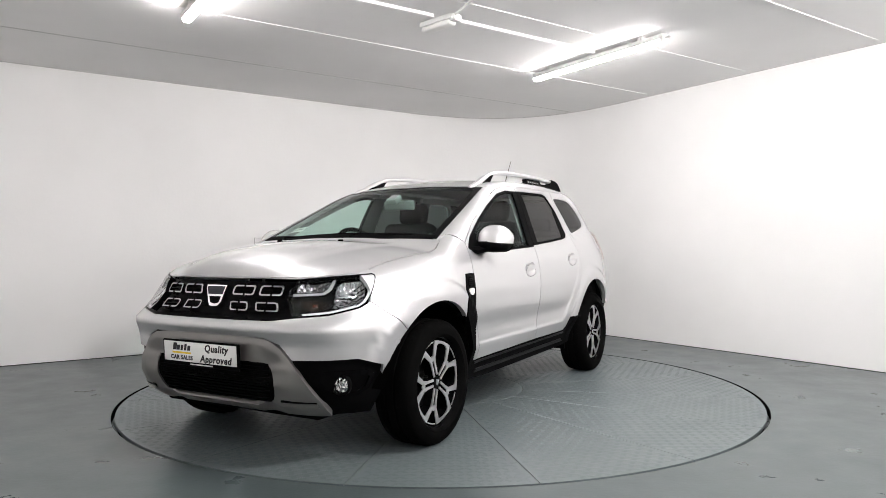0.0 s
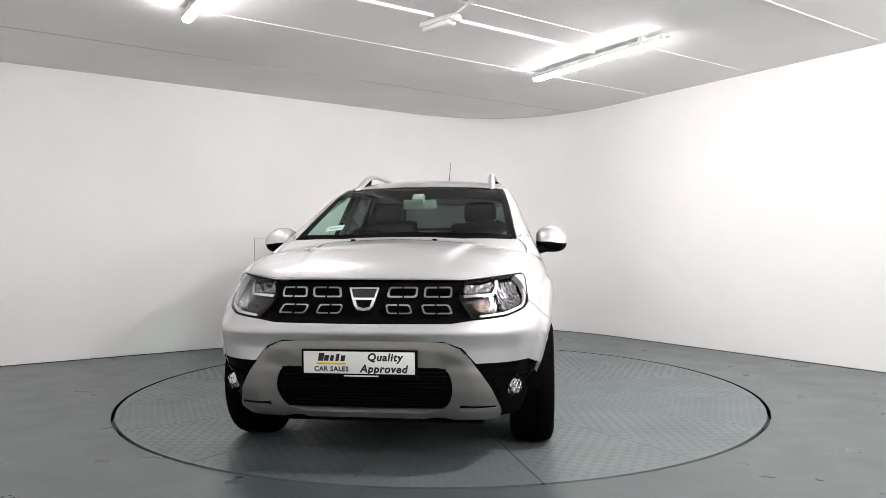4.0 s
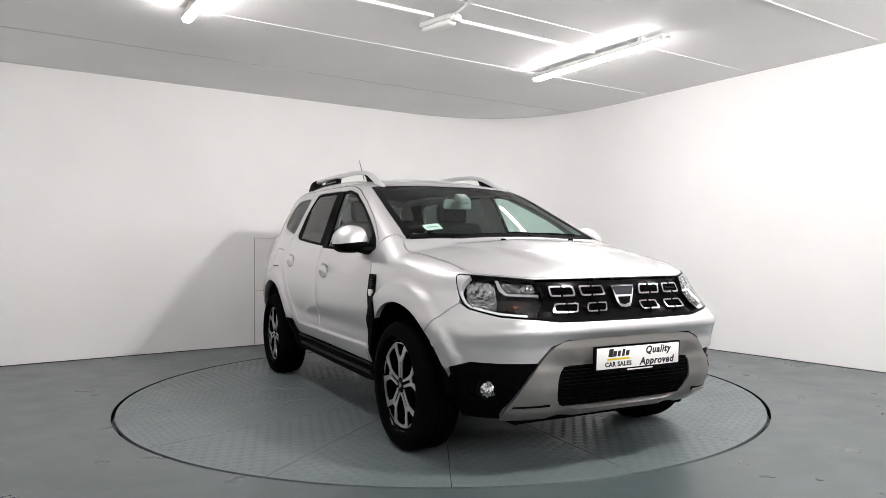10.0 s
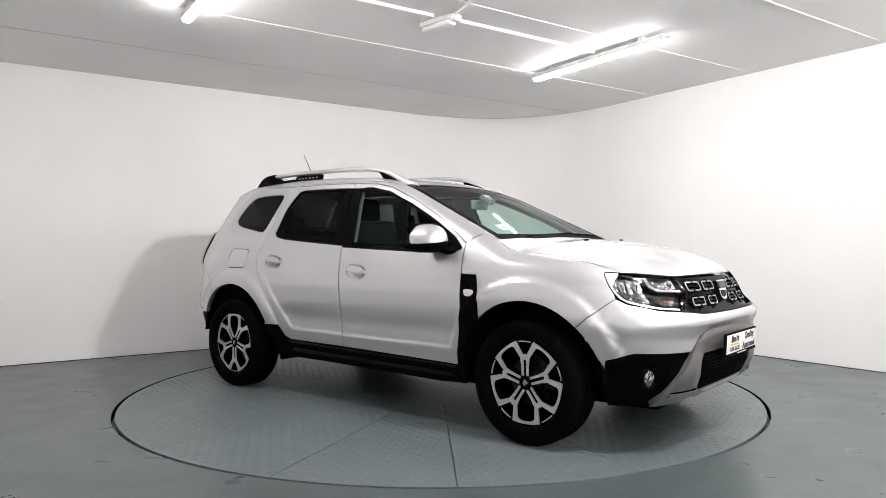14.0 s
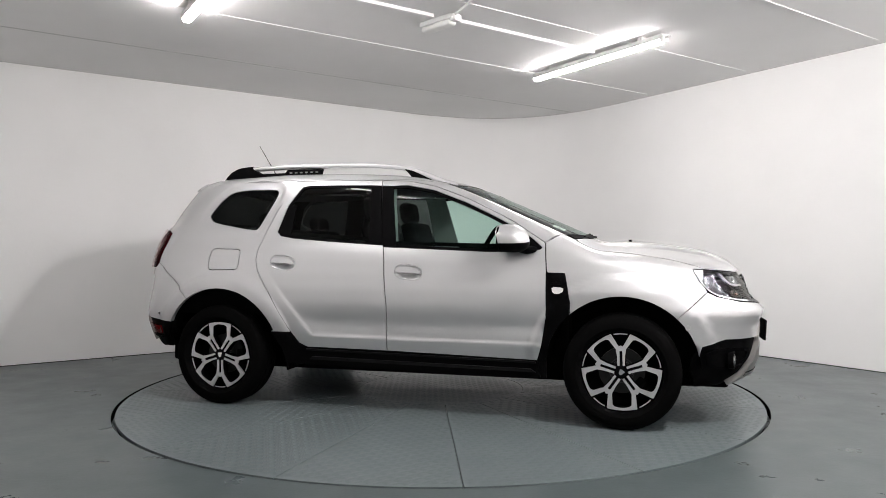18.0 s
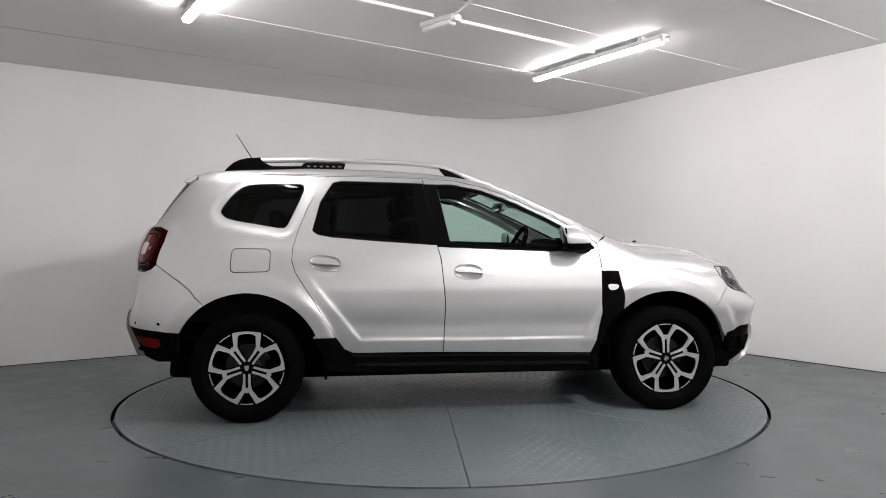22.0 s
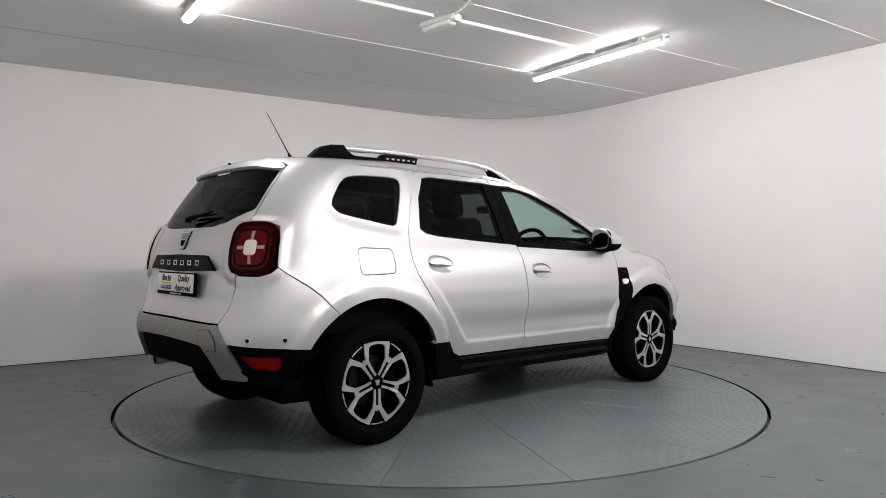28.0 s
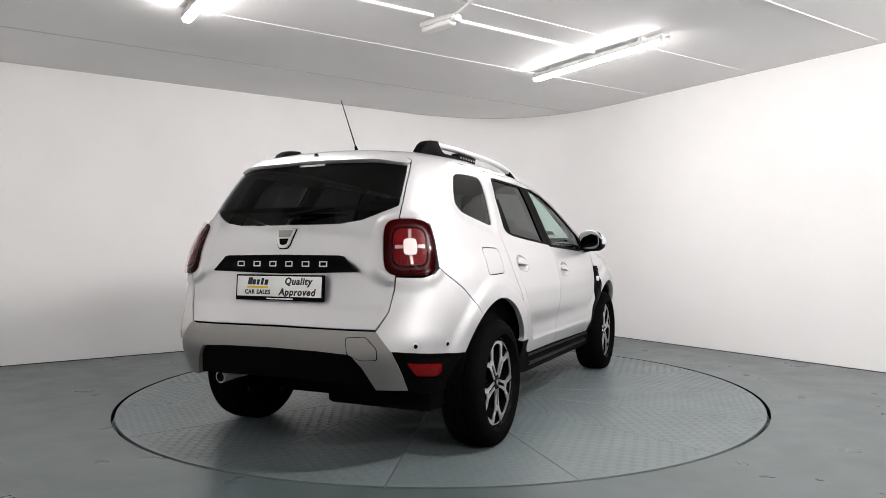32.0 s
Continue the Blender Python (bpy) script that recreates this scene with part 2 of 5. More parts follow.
def panel(name, parent, mat, mode, outline, holes=(), out=0.0, depth=0.014, step=0.035, soft=1, hole_soft=1, gap=0.002, flip=False, label="",
          lift=None, edge=None):
    """A piece of the car's skin with rolled-in edges. flip: the twin on the car's other side. lift: extra height at (x, y, z)."""
    ka = 0.0165 if mode in "FB" else 1.0
    rings = [inset(dense(rounded([(a * ka, b) for a, b in outline], soft), edge or step * 0.7), gap)]
    rings += [inset(dense(rounded([(a * ka, b) for a, b in h], hole_soft), edge or step * 0.7), -gap) for h in holes]
    lo, hi = rings[0].min(0), rings[0].max(0)
    gx, gy = np.meshgrid(np.arange(lo[0] + step / 2, hi[0], step), np.arange(lo[1] + step / 2, hi[1], step))
    grid = np.stack([gx.ravel(), gy.ravel()], 1)
    keep = within(grid, rings[0])
    for r in rings[1:]:
        keep &= ~within(grid, r)
    grid = grid[keep]
    edge_pts = np.concatenate(rings)
    if len(grid):
        far = np.min(np.linalg.norm(grid[:, None] - edge_pts[None], axis=2), axis=1) > step * 0.4
        grid = grid[far]
    pts = np.concatenate([edge_pts, grid]) if len(grid) else edge_pts
    edges, k = [], 0
    for r in rings:
        edges += [(k + i, k + (i + 1) % len(r)) for i in range(len(r))]
        k += len(r)
    v2, _, f2, _, _, _ = delaunay_2d_cdt([Vector(p) for p in pts], edges, [], 0, 1e-6)
    v2 = np.array([(v[0], v[1]) for v in v2])
    tris = np.array([t for f in f2 for t in ([f] if len(f) == 3 else [(f[0], f[i], f[i + 1]) for i in range(1, len(f) - 1)])])
    mid = v2[tris].mean(1)
    ok = within(mid, rings[0])
    for r in rings[1:]:
        ok &= ~within(mid, r)
    tris = tris[ok]
    used = np.unique(tris)
    remap = np.full(len(v2), -1)
    remap[used] = np.arange(len(used))
    tris, v2 = remap[tris], v2[used]
    p3, n3 = onto_skin(mode, v2[:, 0] / ka, v2[:, 1], out)
    if lift is not None:
        p3 = p3 + n3 * lift(p3)[:, None]
    fn = np.cross(p3[tris[:, 1]] - p3[tris[:, 0]], p3[tris[:, 2]] - p3[tris[:, 0]])
    if np.sum(fn * n3[tris[:, 0]]) < 0:
        tris = tris[:, ::-1]
    if lift is not None:
        fn = np.cross(p3[tris[:, 1]] - p3[tris[:, 0]], p3[tris[:, 2]] - p3[tris[:, 0]])
        n3 = np.zeros_like(p3)
        for c in range(3):
            np.add.at(n3, tris[:, c], fn)
        n3 /= np.maximum(np.linalg.norm(n3, axis=1, keepdims=True), 1e-12)
    count = {}
    for t in tris:
        for i in range(3):
            e = (t[i], t[(i + 1) % 3])
            count[e] = 1
    rim = [e for e in count if (e[1], e[0]) not in count]
    verts, nors, faces = [p3], [n3], [tuple(t) for t in tris]
    k = len(p3)
    if depth and rim:
        a, b = np.array([e[0] for e in rim]), np.array([e[1] for e in rim])
        s = np.cross(p3[b] - p3[a], n3[a])
        s /= np.maximum(np.linalg.norm(s, axis=1, keepdims=True), 1e-9)
        m = len(rim)
        verts += [p3[a], p3[b], p3[b] - n3[b] * depth, p3[a] - n3[a] * depth]
        nors += [s, s, s, s]
        faces += [(k + i, k + 3 * m + i, k + 2 * m + i, k + m + i) for i in range(m)]
    verts, nors = np.concatenate(verts), np.concatenate(nors)
    if flip:
        verts, nors = verts * (1, -1, 1), nors * (1, -1, 1)
        faces = [f[::-1] for f in faces]
    return mesh_object(name, verts, faces, mat, parent, label, True, nors)


def corners(points, r, k=0.0165):
    """Rounds the corners of an outline given in degrees and metres."""
    out = []
    n = len(points)
    for i in range(n):
        p = Vector((points[i][0] * k, points[i][1]))
        a = Vector((points[i - 1][0] * k, points[i - 1][1])) - p
        b = Vector((points[(i + 1) % n][0] * k, points[(i + 1) % n][1])) - p
        u, v = p + a.normalized() * r, p + b.normalized() * r
        for t in (0.0, 0.25, 0.5, 0.75, 1.0):
            q = u * (1 - t) ** 2 + p * 2 * t * (1 - t) + v * t * t
            out.append((q.x / k, q.y))
    return out


def both(name, parent, mat, mode, outline, **kw):
    return [panel(name, parent, mat, mode, outline, flip=f, **kw) for f in (False, True)]


def mirrored(half):
    """A whole outline from its half with a >= 0, first and last point near the middle."""
    return list(half) + [(-a, b) for a, b in reversed(half) if abs(a) > 1e-6]


# ---- the room: a white booth with one rounded corner, a boarded ceiling and a painted floor ----
CEIL = 2.775
ALONG, ACROSS = Vector((0.823, 0.568, 0)), Vector((0.550, -0.835, 0))
CORNER = Vector((1.08, 4.53, 0))


def wall_path():
    a, b = CORNER - ALONG * 1.85, CORNER + ACROSS * 1.85
    arc = []
    for i in range(25):
        t = i / 24
        arc.append(a * (1 - t) ** 2 + CORNER * 2 * t * (1 - t) + b * t ** 2)
    return arc


BEND = wall_path()
DEEP = 11.6
FAR_A, FAR_B = CORNER - ALONG * 7.1, CORNER + ACROSS * DEEP
FAR_C = FAR_A + ACROSS * DEEP


def wall_run(name, points, label, thick=0.15, mat=None):
    pts = [Vector(p) for p in points]
    verts, faces = [], []
    for i, p in enumerate(pts):
        d = (pts[min(i + 1, len(pts) - 1)] - pts[max(i - 1, 0)]).normalized()
        o = Vector((-d.y, d.x, 0)) * thick
        for q in (p, p + o):
            verts += [(q.x, q.y, -0.02), (q.x, q.y, CEIL)]
    for i in range(len(pts) - 1):
        a, b = 4 * i, 4 * i + 4
        faces += [(a, b, b + 1, a + 1), (a + 2, a + 3, b + 3, b + 2), (a + 1, b + 1, b + 3, a + 3), (a, a + 2, b + 2, b)]
    e = 4 * (len(pts) - 1)
    faces += [(0, 1, 3, 2), (e, e + 2, e + 3, e + 1)]
    ob = mesh_object(name, verts, faces, mat or WALL, smooth=False)
    me = ob.data
    me.polygons.foreach_set("use_smooth", [abs(p.normal.z) < 0.5 for p in me.polygons])
    me.set_sharp_from_angle(angle=radians(25))
    return tagged(ob, label, "wall", kind="structure")


wall_run("wall_north", [FAR_A] + BEND + [FAR_B], "white painted plaster wall that bends round one corner")
# unseen wall, added to close the room; its tone sets the bounced light
wall_run("wall_south", [FAR_B, FAR_C], "plain pale wall out of view, toned to bounce light", mat=BOUNCE_WALL)
wall_run("wall_west", [FAR_C, FAR_A], "plain white painted wall")

RIM, DISC = 2.286, 2.262


def floor_with_hole():
    n = 96
    verts, faces = [], []
    out = [FAR_A - ALONG, CORNER + ALONG - ACROSS, FAR_B + ALONG + ACROSS, FAR_C - ALONG + ACROSS]
    ring = [(RIM * math.cos(2 * math.pi * i / n), RIM * math.sin(2 * math.pi * i / n)) for i in range(n)]
    bm = bmesh.new()
    o = [bm.verts.new((p.x, p.y, 0)) for p in out]
    r = [bm.verts.new((x, y, 0)) for x, y in ring]
    edges = [bm.edges.new((o[i], o[(i + 1) % 4])) for i in range(4)] + [bm.edges.new((r[i], r[(i + 1) % n])) for i in range(n)]
    bmesh.ops.triangle_fill(bm, edges=edges, use_beauty=True)
    low = [bm.verts.new((x, y, -0.06)) for x, y in ring]
    for i in range(n):
        j = (i + 1) % n
        bm.faces.new((r[i], low[i], low[j], r[j]))
    bm.faces.new(low)
    return bm


tagged(part("floor", floor_with_hole(), FLOOR, smooth=False), "grey-green painted concrete floor, scuffed and faintly shiny", "floor", kind="structure")

pit = revolve([(RIM - 0.001, -0.058), (RIM - 0.001, -0.0015), (RIM - 0.004, -0.0015), (RIM - 0.004, -0.058)], 128, closed=True)
tagged(part("trim", pit, DARK), "dark steel edge of the turntable's pit", "pit edge", kind="structure")
c = bmesh.new()
vs = [c.verts.new((p.x, p.y, CEIL)) for p in (FAR_A - ALONG, CORNER + ALONG - ACROSS, FAR_B + ALONG + ACROSS, FAR_C - ALONG + ACROSS)]
f = c.faces.new(vs)
r = bmesh.ops.extrude_face_region(c, geom=[f])
bmesh.ops.translate(c, vec=(0, 0, 0.12), verts=[v for v in r["geom"] if isinstance(v, bmesh.types.BMVert)])
tagged(part("ceiling", c, CEILING, smooth=False), "white painted board ceiling with strips over its joints", "ceiling", kind="structure")

# strips over the joints of the ceiling boards, 1.22 m apart
for k in range(12):
    end = Vector((1.64, 3.48, 0)) + (Vector((3.63, 0.45, 0)) - Vector((1.64, 3.48, 0))) * (k / 3.0)
    start = end - ALONG * 8.6
    mid, length = (start + end) / 2, (end - start).length
    wide, deep = (0.006, 0.002) if k == 0 else (0.018, 0.006)
    m = Matrix.Translation((mid.x, mid.y, CEIL - deep / 2)) @ Matrix.Rotation(math.atan2(ALONG.y, ALONG.x), 4, "Z")
    s = part("trim", box(length, wide, deep, m, bevel=0.001), STRIP if k else JOINT, smooth=False)
    tagged(s, "white strip over a joint of the ceiling boards" if k else "thin dark joint between ceiling boards", "ceiling trim", kind="structure")

TUBE_TURN = math.degrees(math.atan2(ACROSS.y, ACROSS.x))


def tube_light(x, y, glow):
    """A sealed batten: a thin tray on two clips, and an opal trough that glows to the sides as well as down."""
    lamp = new("ceiling_light")
    lamp.matrix_basis = pose(x, y, CEIL, 0, 0, TUBE_TURN)
    part("housing", box(1.545, 0.073, 0.044, pose(0, 0, -0.049), bevel=0.006), WHITE, lamp)
    bm = bmesh.new()
    prof = [(0.034 * math.copysign(abs(math.sin(radians(a))) ** 0.8, a), -0.073 - 0.025 * math.copysign(abs(math.cos(radians(a))) ** 0.8, 90 - abs(a))) for a in range(-90, 91, 15)]
    prof = [(y, max(z, -0.098)) for y, z in prof]
    ends = [[bm.verts.new((x, y * k, -0.073 + (z + 0.073) * k)) for y, z in prof] for x, k in ((-0.770, 0.72), (-0.760, 0.94), (-0.745, 1.0), (0.740, 1.0), (0.748, 0.96))]
    for p, q in zip(ends, ends[1:]):
        for i in range(len(prof)):
            j = (i + 1) % len(prof)
            bm.faces.new((p[i], p[j], q[j], q[i]))
    for e in (ends[0], ends[-1]):
        bm.faces.new(e)
    part("diffuser", bm, glow, lamp, "glowing white diffuser")
    part("end_cap", box(0.034, 0.072, 0.060, pose(0.766, 0, -0.066), bevel=0.010, seg=3), WHITE, lamp)
    part("cable_gland", tube([(0.78, 0, -0.056), (0.815, 0, -0.056)], [0.014, 0.010], 12), WHITE, lamp)
    for s in (-1, 1):
        part("mounting_clip", box(0.045, 0.076, 0.030, pose(s * 0.55, 0, -0.0155), bevel=0.005), WHITE, lamp)
        for t in (-1, 1):
            part("clamp", box(0.028, 0.008, 0.034, pose(s * 0.55, t * 0.034, -0.038), bevel=0.002), WHITE, lamp)
    return tagged(lamp, "glowing fluorescent batten light under the white ceiling", "ceiling light", "fluorescent lights of the booth")


FIRST, SECOND = Vector((1.35, 0.82, 0)), Vector((-1.39, -0.98, 0))
MIDDLE = (FIRST + SECOND) / 2
# battens with back > 0 are unseen, added as brighter fill behind the camera
for base_at, back in ((FIRST, 0), (SECOND, 0), (SECOND, 5.6), (MIDDLE, 6.6), (FIRST, 8.2), (SECOND, 8.8), (MIDDLE, 9.8)):
    tube_light(*(base_at + ACROSS * back).xy, FILL_TUBE if back else TUBE)


def flood_light(at, aim, wide, high):
    """A compact floodlight on a bracket under the ceiling; its glass faces along local z."""
    flood = new("flood_light")
    flood.matrix_basis = Matrix.Translation(at) @ (Vector(aim) - Vector(at)).to_track_quat("Z", "Y").to_matrix().to_4x4()
    part("housing", box(wide + 0.04, high + 0.04, 0.05, pose(0, 0, -0.030), bevel=0.008), BLACK, flood)
    for k in range(5):
        part("fin", box(0.006, high, 0.03, pose((k - 2) * wide / 5, 0, -0.07), bevel=0.001), BLACK, flood, smooth=False)
    part("lens", box(wide, high, 0.004, pose(0, 0, -0.002), bevel=0.001), FLOOD, flood, "glowing white lens", smooth=False)
    up = flood.matrix_basis.to_3x3().inverted() @ Vector((0, 0, CEIL - at[2]))
    part("bracket", tube([(0, 0, -0.05), up * 0.6 + Vector((0, 0, -0.03)), up], 0.010, 8), BLACK, flood)
    return tagged(flood, "small black floodlight on a bracket under the ceiling", "flood light", "floodlights of the booth")


flood_light((1.80, -2.60, 2.66), (-1.2, 1.6, 1.0), 0.26, 0.20)
flood_light((3.90, -1.45, 2.62), (-1.6, 0.8, 1.0), 0.20, 0.14)


# surface trunking, a conduit and an emergency light under the ceiling
def ceiling_run(name, a, b, label, wide=0.030, deep=0.026):
    a, b = Vector(a), Vector(b)
    m = Matrix.Translation(((a.x + b.x) / 2, (a.y + b.y) / 2, CEIL - deep / 2)) @ Matrix.Rotation(math.atan2(b.y - a.y, b.x - a.x), 4, "Z")
    return tagged(part(name, box((b - a).length, wide, deep, m, bevel=0.003), STRIP, smooth=False), label, "cable trunking")


ceiling_run("cable_trunking", (0.10, -0.135), (1.335, 0.73), "white cable trunking along the ceiling to a light")
ceiling_run("cable_trunking", (-2.6, -1.93), (-0.05, -0.225), "white cable trunking along the ceiling to a light")
conduit = part("conduit", tube([(0.085, -0.18, CEIL - 0.013), (0.225, -0.56, CEIL - 0.013), (0.95, -2.6, CEIL - 0.013)], 0.010, 10), WHITE)
tagged(conduit, "thin white conduit along the ceiling", "conduit")
emergency = new("emergency_light")
emergency.matrix_basis = pose(-0.005, -0.115, CEIL, 0, 0, -46)
part("housing", box(0.34, 0.095, 0.038, pose(0, 0, -0.019), bevel=0.008), WHITE, emergency)
part("diffuser", box(0.30, 0.085, 0.040, pose(-0.01, 0, -0.055), bevel=0.016, seg=3), PLATE_WHITE, emergency, "unlit white diffuser")
part("end_box", box(0.05, 0.075, 0.05, pose(0.165, 0.01, -0.030), bevel=0.008), WHITE, emergency)
tagged(emergency, "unlit white emergency light under the ceiling", "emergency light")

# joints along the foot and the head of the wall
def wall_strip(name, z, high, proud, mat, label):
    run = [FAR_A] + BEND + [FAR_B]
    verts, faces = [], []
    for i, p in enumerate(run):
        d = (run[min(i + 1, len(run) - 1)] - run[max(i - 1, 0)]).normalized()
        n = Vector((d.y, -d.x, 0))
        for o in (proud, -0.004):
            q = p + n * o
            verts += [(q.x, q.y, z), (q.x, q.y, z + high)]
    for i in range(len(run) - 1):
        a, b = 4 * i, 4 * i + 4
        faces += [(a, b, b + 1, a + 1), (a + 1, b + 1, b + 3, a + 3), (a, a + 2, b + 2, b), (a + 2, a + 3, b + 3, b + 2)]
    return tagged(mesh_object(name, verts, faces, mat), label, "wall trim", kind="structure")


wall_strip("trim", -0.001, 0.007, 0.004, DARK, "dark joint where the wall meets the floor")
wall_strip("trim", CEIL - 0.004, 0.003, 0.003, JOINT, "fine grey joint where the wall meets the ceiling")

# a service hatch in the wall: two flush boards with dark joints
hatch = new("wall_hatch")
h_at = CORNER - ALONG * 3.80
hatch.matrix_basis = pose(h_at.x, h_at.y, 0, 0, 0, math.degrees(math.atan2(ALONG.y, ALONG.x)))
part("upper_board", box(0.60, 0.012, 0.575, pose(0.30, -0.002, 0.890), bevel=0.001), WALL, hatch, smooth=False)
part("lower_board", box(0.60, 0.012, 0.583, pose(0.30, -0.002, 0.3065), bevel=0.001), WALL, hatch, smooth=False)
part("joint", box(0.006, 0.006, 1.18, pose(-0.004, -0.002, 0.595)), JOINT, hatch, smooth=False)
part("joint", box(0.60, 0.006, 0.008, pose(0.30, -0.0025, 0.600)), JOINT, hatch, smooth=False)
part("joint", box(0.006, 0.008, 0.575, pose(0.578, -0.0045, 0.890)), JOINT, hatch, smooth=False)
part("joint", box(0.60, 0.006, 0.005, pose(0.30, -0.002, 1.182)), JOINT, hatch, smooth=False)
tagged(hatch, "flush white service hatch of two boards in the wall", "hatch")


# ---- the car's outer skin as one smooth implicit form (x forward, y left, z up, axles at x = +-1.3365) ----
def smooth_table(rows, lo, hi, blur, n=600):
    xs = np.linspace(lo, hi, n)
    ys = np.interp(xs, [r[0] for r in rows], [r[1] for r in rows])
    k = max(1, int(blur / (hi - lo) * n))
    win = np.hanning(2 * k + 3)[1:-1]
    win /= win.sum()
    ys = np.convolve(np.pad(ys, len(win) // 2, mode="edge"), win, mode="valid")
    return xs, ys


HALF_WIDTH = smooth_table([(0.1, 0.77), (0.38, 0.80), (0.44, 0.820), (0.50, 0.838), (0.56, 0.850), (0.63, 0.860), (0.70, 0.868), (0.80, 0.872),
                           (0.90, 0.860), (0.98, 0.843), (1.05, 0.815), (1.10, 0.788), (1.20, 0.748), (1.30, 0.710), (1.40, 0.669),
                           (1.48, 0.630), (1.55, 0.587), (1.70, 0.48)], 0.0, 1.8, 0.04)
NOSE = smooth_table([(0.1, 1.84), (0.22, 1.95), (0.27, 2.03), (0.305, 2.095), (0.40, 2.140), (0.50, 2.140), (0.60, 2.143), (0.64, 2.158), (0.675, 2.181), (0.695, 2.180), (0.72, 2.150), (0.74, 2.127), (0.78, 2.10),
                     (0.86, 2.085), (0.93, 2.06), (1.0, 2.03), (1.2, 2.0)], 0.0, 1.8, 0.022)
TAIL = smooth_table([(0.1, 2.0), (0.3, 2.06), (0.45, 2.11), (0.56, 2.145), (0.64, 2.14), (0.70, 2.115), (0.80, 2.085), (0.92, 2.07),
                     (1.05, 2.058), (1.12, 2.04), (1.2, 2.0), (1.3, 1.945), (1.4, 1.88), (1.5, 1.81), (1.57, 1.755), (1.7, 1.65)],
                    0.0, 1.8, 0.04)
TOP = smooth_table([(-2.3, 1.49), (-1.9, 1.562), (-1.75, 1.585), (-1.5, 1.608), (-1.0, 1.625), (-0.5, 1.615), (-0.2, 1.595), (0.0, 1.572),
                    (0.2, 1.532), (0.33, 1.490), (0.42, 1.455), (0.8, 1.285), (1.2, 1.103), (1.4, 1.092), (1.6, 1.07), (1.75, 1.046),
                    (1.9, 1.012), (2.0, 0.975), (2.06, 0.94), (2.2, 0.84)], -2.4, 2.4, 0.07)
CROWN = smooth_table([(-2.3, 0.06), (0.2, 0.05), (0.5, 0.055), (1.0, 0.05), (1.3, 0.05), (2.0, 0.09)], -2.4, 2.4, 0.1)


def smax(a, b, k):
    h = np.clip(k - np.abs(a - b), 0, None) / k
    return np.maximum(a, b) + h * h * k * 0.25


def skin(x, y, z):
    ay = np.abs(y)
    w = np.interp(z, *HALF_WIDTH)
    low = np.clip((1.02 - z) / 0.1, 0, 1)
    for hub in (1.3365, -1.3365):
        r = np.hypot(x - hub, z - 0.34)
        lip = np.clip((0.572 - r) / 0.048, 0, 1)
        w = w + low * 0.020 * lip * lip * (3 - 2 * lip) * np.clip((z - 0.34) / 0.15, 0, 1)
    # the hollow along the foot of the doors, and the creased flare below and behind it
    ends = 1 / (1 + np.exp((-0.62 - x - 0.9 * (z - 0.5)) / 0.035)) * np.clip((1.06 - x) / 0.16, 0, 1)
    w = w - ends * 0.011 * np.exp(-((z - 0.575) / 0.06) ** 2)
    bend = np.maximum(0.487 - 0.012 * x - z, 0.72 * (-0.655 - 0.78 * (z - 0.5) - x))
    flare = 1 / (1 + np.exp(np.clip(-bend / 0.0045, -40, 40)))
    w = w + 0.010 * flare * np.clip((0.96 - z) / 0.25, 0, 1) * np.clip((x + 1.15) / 0.2, 0, 1) * np.clip((1.0 - x) / 0.1, 0, 1)
    haunch = 1 / (1 + np.exp(np.clip((z - 0.968 + 0.30 * (x - 1.30) ** 2) / 0.040, -40, 40)))
    w = w + 0.012 * haunch * np.clip((z - 0.60) / 0.2, 0, 1) * np.clip((x - 0.93) / 0.2, 0, 1) * np.clip((1.85 - x) / 0.2, 0, 1)
    uf = np.clip(x - 1.0, 0, None) / (np.interp(z, *NOSE) - 1.0)
    ur = np.clip(-1.0 - x, 0, None) / (np.interp(z, *TAIL) - 1.0)
    v = ay / w
    nf = 3.0 + 1.4 * np.clip((0.86 - z) / 0.22, 0, 1)
    rf = (uf ** nf + v ** nf) ** (1 / nf)
    rr = (ur ** 5.0 + v ** 5.0) ** 0.2
    side = (np.maximum(rf, rr) - 1) * w
    top = (z - np.interp(x, *TOP) + np.interp(x, *CROWN) * (ay / 0.65) ** 2) * 0.93
    return smax(side, top, 0.07)


def onto_skin(mode, a, b, out=0.0):
    """Points of the skin: R (x, z) on the near side, F and B (turn in degrees, z) round the nose and tail, T (x, y) from below,
    X (x, 0.7 times the turn in radians) round the car's long axis."""
    a, b = np.asarray(a, float), np.asarray(b, float)
    zero = np.zeros_like(a)
    if mode == "R":
        p, q = (a, zero, b), (zero, zero - 1, zero)
    elif mode in "FB":
        s = 1.0 if mode == "F" else -1.0
        p, q = (zero + 1.1 * s, zero, b), (np.cos(np.radians(a)) * s, np.sin(np.radians(a)), zero)
    elif mode == "X":
        p, q = (a, zero, zero + 0.75), (zero, -np.cos(b / 0.7), np.sin(b / 0.7))
    else:
        p, q = (a, b, zero + 0.75), (zero, zero, zero + 1)
    lo, hi = zero.copy(), zero + 1.6
    for _ in range(34):
        mid = (lo + hi) / 2
        inside = skin(p[0] + q[0] * mid, p[1] + q[1] * mid, p[2] + q[2] * mid) < 0
        lo, hi = np.where(inside, mid, lo), np.where(inside, hi, mid)
    pts = np.stack([p[i] + q[i] * lo for i in range(3)], -1)
    nor = skin_normal(pts)
    return pts + nor * out, nor


